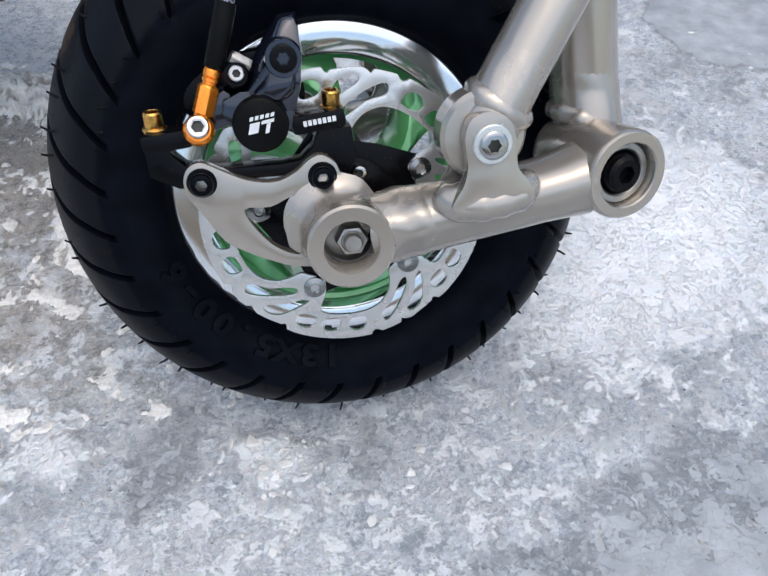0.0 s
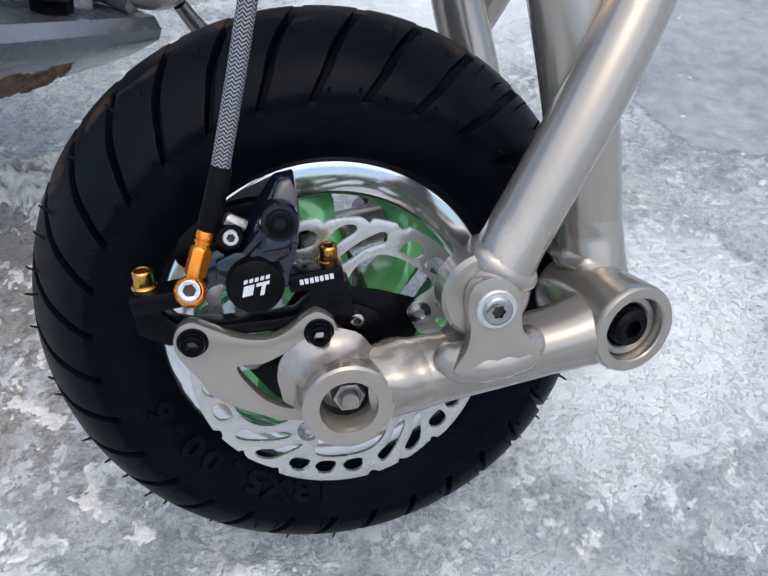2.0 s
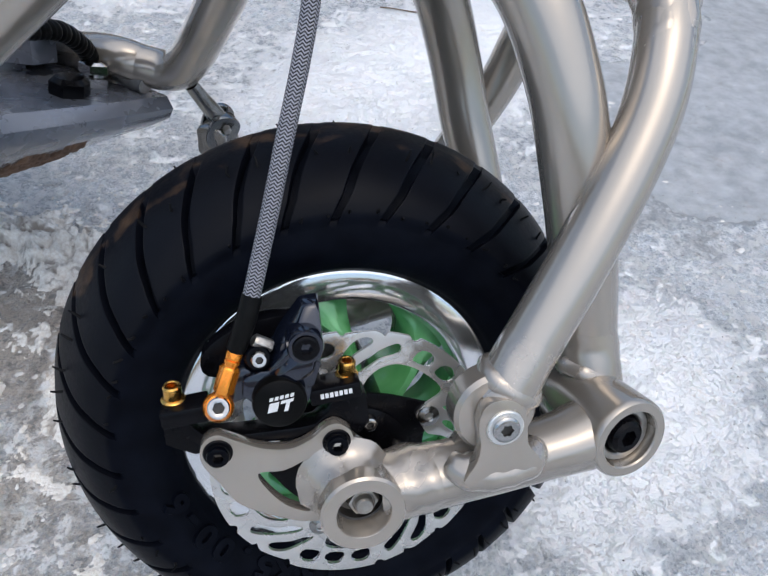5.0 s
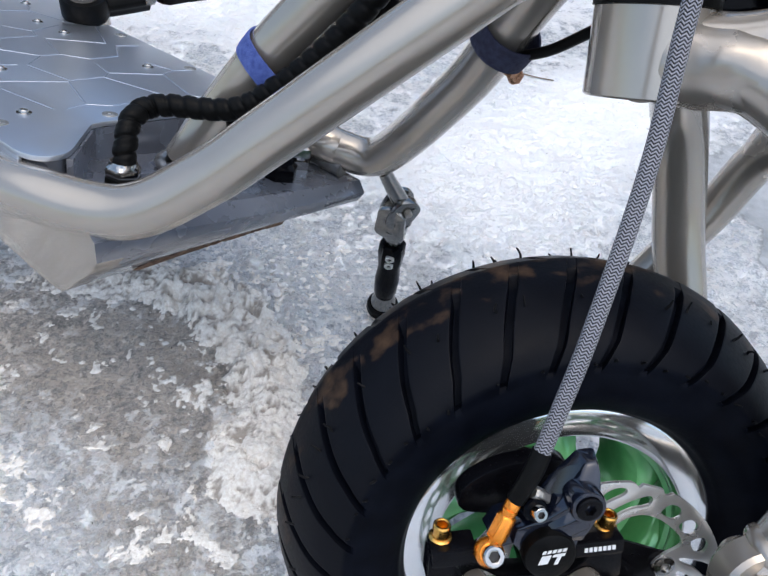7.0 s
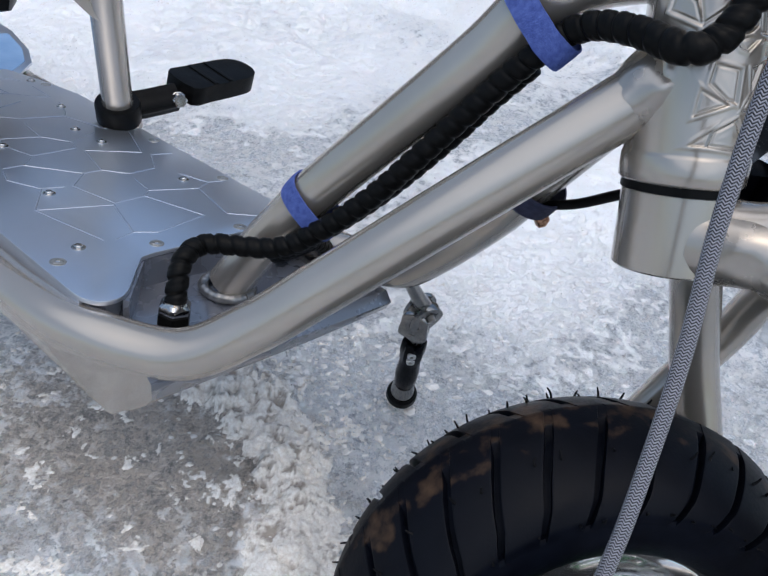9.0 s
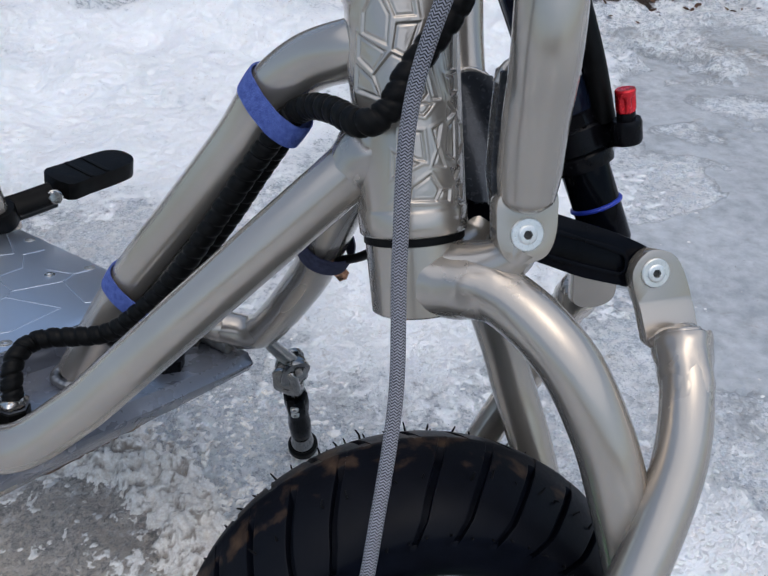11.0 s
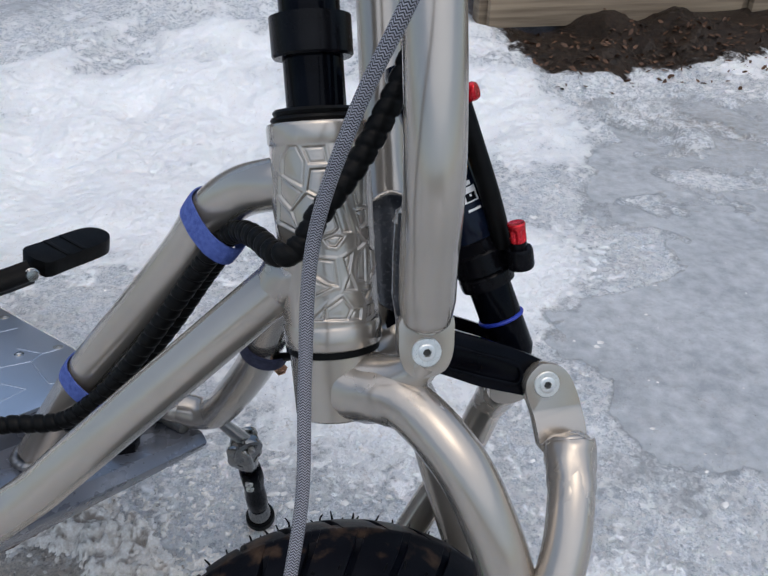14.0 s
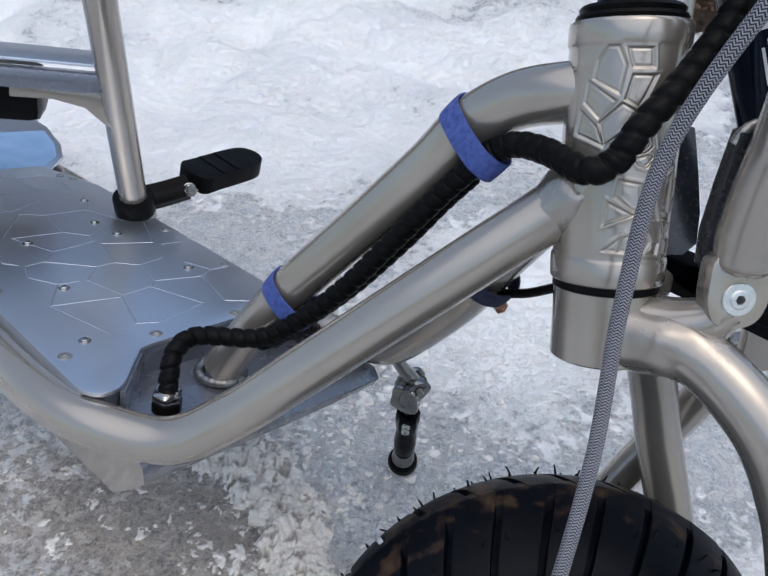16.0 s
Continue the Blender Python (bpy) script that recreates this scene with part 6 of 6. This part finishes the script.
socket_screw((-0.2320, 0.172, 0.0160), (0.9, -0.4, 0), 0.0045, 0.003, BLACK, peg, "clamp_screw", "black clamp screw", hexed, D)
part("peg_bolt", lathe(bmesh.new(), [(0.0088, -0.030), (0.0088, 0.0), (hexed(0.0074), 0.0005), (hexed(0.0074), 0.0060), (0.0066, 0.0074), (0, 0.0076)], 30, aim((-0.2270, 0.2430, 0.0290), (0.94, -0.30, 0.16))), CHROME, peg, "zinc hexagon bolt", D)
pad = [(0.0, -0.021), (0.0, 0.021), (0.03, 0.024), (0.085, 0.0245), (0.105, 0.020), (0.114, 0.010), (0.116, 0.0), (0.114, -0.010), (0.105, -0.020), (0.085, -0.0245), (0.03, -0.024)]
peg_m = Matrix.Translation((-0.2440, 0.256, 0.0370)) @ Matrix(((-0.16, -0.95, 0.20), (0.98, -0.17, -0.03), (0.08, 0.22, 0.97))).to_4x4()
part("peg_pad", plate(bmesh.new(), round_line(pad, 3), -0.011, 0.011, (), 0.003, peg_m), PLASTIC, peg, "black rubber peg pad", D)
for k in (0.035, 0.060):
    part("pad_rib", block(bmesh.new(), (0.006, 0.046, 0.0020), peg_m @ pose(k, 0, 0.0115), 0.0006), PLASTIC, peg, "", D)

# kickstand
k0 = Vector((-0.0588, 0.3072, 0.0725))
kway = Vector((-0.0020, -0.0180, 0.0850)).normalized()
oct8 = lambda r: (lambda th: r / math.cos((th % (math.pi / 4)) - math.pi / 8))
kick = part("kickstand", lathe(bmesh.new(), [(0.0104, -0.041), (0.0122, -0.034), (0.0128, -0.012), (0.0112, 0.008), (oct8(0.0112), 0.014), (oct8(0.0124), 0.030), (oct8(0.0118), 0.046), (0.0104, 0.048), (0.0, 0.048)], 32, aim(k0, kway)), GLOSS, scooter, "black kickstand with a nickel joint, standing on ice")
part("kick_foot", lathe(bmesh.new(), [(0, -0.0725), (0.0160, -0.0725), (0.0176, -0.068), (0.0172, -0.061), (0.0150, -0.0585), (0.0130, -0.060)], 32, aim(k0, kway)), PLASTIC, kick, "black rubber foot")
part("kick_shaft", lathe(bmesh.new(), [(0.0142, -0.062), (0.0128, -0.050), (0.0102, -0.040), (0.0, -0.038)], 28, aim(k0, kway)), NICKEL, kick, "steel cone")
part("kick_neck", lathe(bmesh.new(), [(0.0088, 0.046), (0.0088, 0.050), (0.0098, 0.052), (0.0112, 0.070), (0.0, 0.074)], 28, aim(k0, kway)), NICKEL, kick, "nickel-plated cone")
for dz in (0.024, 0.0345):
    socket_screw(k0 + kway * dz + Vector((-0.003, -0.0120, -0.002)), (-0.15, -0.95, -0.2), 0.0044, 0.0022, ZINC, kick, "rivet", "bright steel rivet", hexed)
joint_m = Matrix.Translation(k0 + kway * 0.0870 + Vector((-0.0025, 0, 0))) @ kway.to_track_quat("Z", "Y").to_matrix().to_4x4() @ pose(0, 0, 0, 0, 0, -20) @ Matrix.Diagonal((1.15, 1.15, 1.12, 1))
cheek = round_line([(-0.0110, -0.0180), (0.0110, -0.0180), (0.0118, 0.0), (0.0105, 0.0110), (0.0, 0.0150), (-0.0105, 0.0110), (-0.0118, 0.0)], 4)
for y in (-0.0110, 0.0060):
    part("joint_fork", plate(bmesh.new(), cheek, y, y + 0.0050, [circle(0, 0, 0.0042, 16)], 0.0014, joint_m @ pose(0, 0, 0, 90, 0, 0)), NICKEL, kick, "nickel-plated joint fork")
part("joint_base", lathe(bmesh.new(), [(0.0, -0.020), (0.0112, -0.020), (0.0120, -0.016), (0.0116, -0.012), (0, -0.010)], 28, joint_m), NICKEL, kick)
part("joint_body", block(bmesh.new(), (0.0190, 0.0110, 0.0200), joint_m, 0.0030), STEEL, kick)
part("joint_pin", lathe(bmesh.new(), [(0.0040, -0.0105), (0.0040, 0.0095), (0.0028, 0.0100), (0, 0.0096)], 20, joint_m @ pose(0, 0, 0, 90, 0, 0)), COPPER, kick, "copper-coloured pin end")
yoke_m = Matrix.Translation(k0 + kway * 0.0950 + Vector((0.0020, -0.0030, 0.0030))) @ kway.to_track_quat("Z", "Y").to_matrix().to_4x4() @ pose(0, 0, 0, 0, 28, 22)
yoke = round_line([(-0.0135, 0.0020), (-0.0105, 0.0110), (0.0, 0.0150), (0.0105, 0.0110), (0.0135, 0.0020), (0.0120, -0.0110), (0.0070, -0.0190), (-0.0070, -0.0190), (-0.0120, -0.0110)], 4)
for y0, y1 in ((-0.0125, -0.0080), (0.0040, 0.0085)):
    part("joint_yoke", plate(bmesh.new(), yoke, y0, y1, (), 0.0014, yoke_m @ pose(0, 0, 0, 90, 0, 0)), NICKEL, kick, "nickel-plated joint yoke")
part("yoke_core", block(bmesh.new(), (0.0170, 0.0130, 0.0200), yoke_m @ pose(0, -0.002, 0.003), 0.0030), NICKEL, kick)
part("yoke_pin", lathe(bmesh.new(), [(0.0034, -0.0090), (0.0034, 0.0130), (0.0024, 0.0137), (0, 0.0134)], 18, yoke_m @ pose(0, 0, 0.004, 90, 0, 0)), STEEL, kick)
part("stand_bracket", tube(bmesh.new(), [k0 + kway * 0.104 + Vector((0.001, 0, 0)), Vector((-0.0730, 0.2800, 0.1980)), Vector((-0.0800, 0.2770, 0.2120))], 0.0062, 16, 5, True, None, (0.0085, 0.0066, 0.0060)), NICKEL, kick, "nickel-plated bracket")

# ---- cables ----


def rib(s, th):
    """The overlapping turns of a spiral wrap."""
    k = (s / 0.0105 - th / (2 * math.pi)) % 1
    return 1.0 + 0.05 * k - 0.20 * math.exp(-((k - 0.5) / 0.11) ** 2)


loom_low = [deck_point(0.0905, 0.0190, -0.018), deck_point(0.0870, 0.0225, 0.004), deck_point(0.0800, 0.0320, 0.020), deck_point(0.0800, 0.0520, 0.0265), (-0.1970, 0.2010, 0.3050), (-0.1650, 0.1960, 0.3270), (-0.1330, 0.1910, 0.3600), (-0.1000, 0.1865, 0.4040), (-0.0720, 0.1810, 0.4430), (-0.0570, 0.1750, 0.4640), (-0.0460, 0.1705, 0.4780)]
loom = part("cable_loom", tube(bmesh.new(), loom_low, 0.0074, 20, 36, True, rib), PLASTIC, scooter, "black spiral-wrapped cable loom", sharp=80)
lw = lambda x, y, z: WHEEL @ Vector((x, y, z))
loom_up = [(-0.0500, 0.1722, 0.4735), (-0.0430, 0.1680, 0.4812), (-0.0335, 0.1560, 0.4895), (-0.0235, 0.1330, 0.4955), (-0.0125, 0.1065, 0.4985), lw(0.0010, -0.0405, 0.3665), lw(0.0130, -0.0410, 0.3840), lw(0.0370, -0.0380, 0.4110), lw(0.0540, -0.0360, 0.4360), lw(0.0700, -0.0350, 0.4640), lw(0.0850, -0.0350, 0.5000)]
part("loom_end", tube(bmesh.new(), loom_up, 0.0075, 20, 24, True, rib), PLASTIC, loom, "", sharp=80)
second = [deck_point(0.0735, 0.1880, -0.024), (-0.1580, 0.2860, 0.2400), (-0.1680, 0.2640, 0.2640), (-0.1860, 0.2340, 0.2790), (-0.1960, 0.2170, 0.2880), (-0.1690, 0.2090, 0.3120), (-0.1300, 0.2020, 0.3510), (-0.0940, 0.1960, 0.3960), (-0.0700, 0.1910, 0.4310), (-0.0540, 0.1830, 0.4560)]
part("loom_twin", tube(bmesh.new(), second, 0.0074, 20, 40, True, rib), PLASTIC, loom, "", sharp=80)
gland = aim(deck_point(0.0905, 0.0185, -0.0225), D.to_3x3() @ Vector((0, 0.05, 1)))
part("cable_gland", lathe(bmesh.new(), [(0.0108, 0.0), (hexed(0.0102), 0.001), (hexed(0.0102), 0.0085), (0.0095, 0.0095), (0.0, 0.0095)], 30, gland), PLASTIC, loom, "black cable gland")
part("gland_nut", lathe(bmesh.new(), [(hexed(0.0094), 0.0095), (hexed(0.0100), 0.0105), (hexed(0.0100), 0.0150), (0.0090, 0.0170), (0.0086, 0.0190), (0.0, 0.0190)], 30, gland), CHROME, loom, "bright gland nut")
part("front_gland", lathe(bmesh.new(), [(hexed(0.0112), 0.0), (hexed(0.0118), 0.0080), (0.0100, 0.0090), (0.0100, 0.0110), (hexed(0.0112), 0.0115), (hexed(0.0112), 0.0185), (0.0090, 0.0205), (0.0, 0.0205)], 30, aim(deck_point(0.0800, 0.1840, -0.0370), D.to_3x3() @ Vector((0.05, 0.04, 1)))), CHROME, loom, "bright brass-tinted cable gland")
part("front_cap", lathe(bmesh.new(), [(hexed(0.0130), 0.0), (hexed(0.0130), 0.013), (0.0105, 0.0165), (0.0, 0.0170)], 30, aim(deck_point(0.0945, 0.1512, -0.0380), D.to_3x3() @ Vector((0.05, 0.04, 1)))), BLACK, loom, "black gland cap")
part("thin_cable", tube(bmesh.new(), [(-0.0200, 0.1870, 0.3590), (-0.0060, 0.1700, 0.3720), (0.0060, 0.1500, 0.3920), (0.0150, 0.1330, 0.4080)], 0.0034, 14, 8), PLASTIC, loom, "thin black cable")


def strap(place, way, drop, a, b, width, mat, label):
    """A hook-and-loop band round a tube and the cables below it."""
    way = Vector(way).normalized()
    drop = (Vector(drop) - way * Vector(drop).dot(way)).normalized()
    sidew = way.cross(drop)
    bm = bmesh.new()
    rows = []
    n = 56
    for i in range(n + 1):
        t = 2 * math.pi * i / n
        rad = 0.0183
        c = drop * (rad * math.cos(t) + (b if math.cos(t) > 0 else 0) * max(0.0, math.cos(t)) ** 0.7) + sidew * (rad * math.sin(t) * a)
        o = c.normalized()
        wob = 0.0006 * noise.noise(c * 90)
        rows.append([bm.verts.new(Vector(place) + c + way * (width * k + wob) + o * (h + 0.0006 * math.sin(3 * t))) for k, h in ((-0.5, 0.0), (-0.5, 0.0013), (-0.25, 0.0016), (0.25, 0.0016), (0.5, 0.0013), (0.5, 0.0))])
    for p, q in zip(rows, rows[1:]):
        for j in range(5):
            bm.faces.new((p[j], p[j + 1], q[j + 1], q[j]))
    return part("velcro_strap", bm, mat, scooter, label)


under = Vector((0.32, -0.70, -0.55))
strap((-0.1750, 0.2263, 0.3310), (0.0390, -0.008, 0.0560), under, 1.0, 0.013, 0.0145, VELCRO, "blue hook-and-loop strap")
strap((-0.0550, 0.1962, 0.4835), (0.0250, -0.0095, 0.0360), Vector((0.22, -0.85, -0.48)), 1.0, 0.019, 0.0160, VELCRO, "blue hook-and-loop strap")
band = strap((-0.0275, 0.1975, 0.3690), (0.0140, -0.0270, 0.0530), (0.25, -0.6, -0.7), 1.0, 0.004, 0.018, VELCRO_DARK, "dark blue hook-and-loop strap")
part("strap_tail", block(bmesh.new(), (0.0016, 0.012, 0.032), pose(-0.0398, 0.2040, 0.3520, 25, -15, 0), 0.0005), VELCRO_DARK, band, "loose strap end")
part("copper_bolt", lathe(bmesh.new(), [(0.0030, -0.012), (0.0030, 0.0), (hexed(0.0048), 0.0004), (hexed(0.0048), 0.0042), (0.0038, 0.0050), (0.0020, 0.0050), (0, 0.0020)], 24, aim((-0.0182, 0.1900, 0.3460), (0.35, -0.90, 0.10))), COPPER, band, "small copper bolt")

# ---- beyond the scooter ----
def build_planks():
    """A low wall of old planks behind the ice."""
    wall = tagged(new("plank_wall"), "low wall of old weathered wooden planks behind dark soil", "plank wall")
    rnd = random.Random(3)
    for row in range(6):
        for k in range(4):
            part("plank", block(bmesh.new(), (1.18, 0.035, 0.135), pose(1.55 + 1.2 * k + rnd.uniform(-0.01, 0.01), 2.62 + 0.02 * k + rnd.uniform(-0.012, 0.012), 0.13 + 0.145 * row, rnd.uniform(-1.5, 1.5), rnd.uniform(-0.6, 0.6), 2), 0.006), WOOD, wall)
    for k in range(5):
        part("post", block(bmesh.new(), (0.09, 0.09, 1.1), pose(0.97 + 1.2 * k, 2.68, 0.5), 0.008), WOOD, wall)


build_planks()


def build_leaves():
    rnd = random.Random(9)
    bm = bmesh.new()
    for _ in range(900):
        x, y = rnd.uniform(1.0, 4.0), rnd.gauss(2.25, 0.16)
        if y > 2.58 or y < 1.75 or x < 1.0:
            continue
        s = rnd.uniform(0.006, 0.017)
        m = pose(x, y, ground_height(x, y) + 0.006, rnd.gauss(0, 25), rnd.gauss(0, 25), rnd.uniform(0, 360))
        vs = [bm.verts.new(m @ Vector((s * a, s * b, s * c))) for a, b, c in ((-1, 0, 0), (-0.3, 0.5, 0.12), (0.5, 0.42, 0.16), (1.1, 0, 0.05), (0.5, -0.42, 0.14), (-0.3, -0.5, 0.1))]
        bm.faces.new(vs[:4])
        bm.faces.new((vs[0], vs[3], vs[4], vs[5]))
    ob = part("dead_leaves", bm, LEAF, None, "dead brown leaves lying on dark soil")
    tagged(ob, "", "leaves", kind="stuff")


build_leaves()
bm = tube(bmesh.new(), [(0.225, 0.935, 0.006), (0.250, 0.920, 0.009), (0.276, 0.916, 0.006), (0.300, 0.905, 0.008)], 0.0012, 8, 5)
twig = part("twig", bm, TWIG, None, "thin grey twig lying on the ice")
tagged(twig, "", "twig")
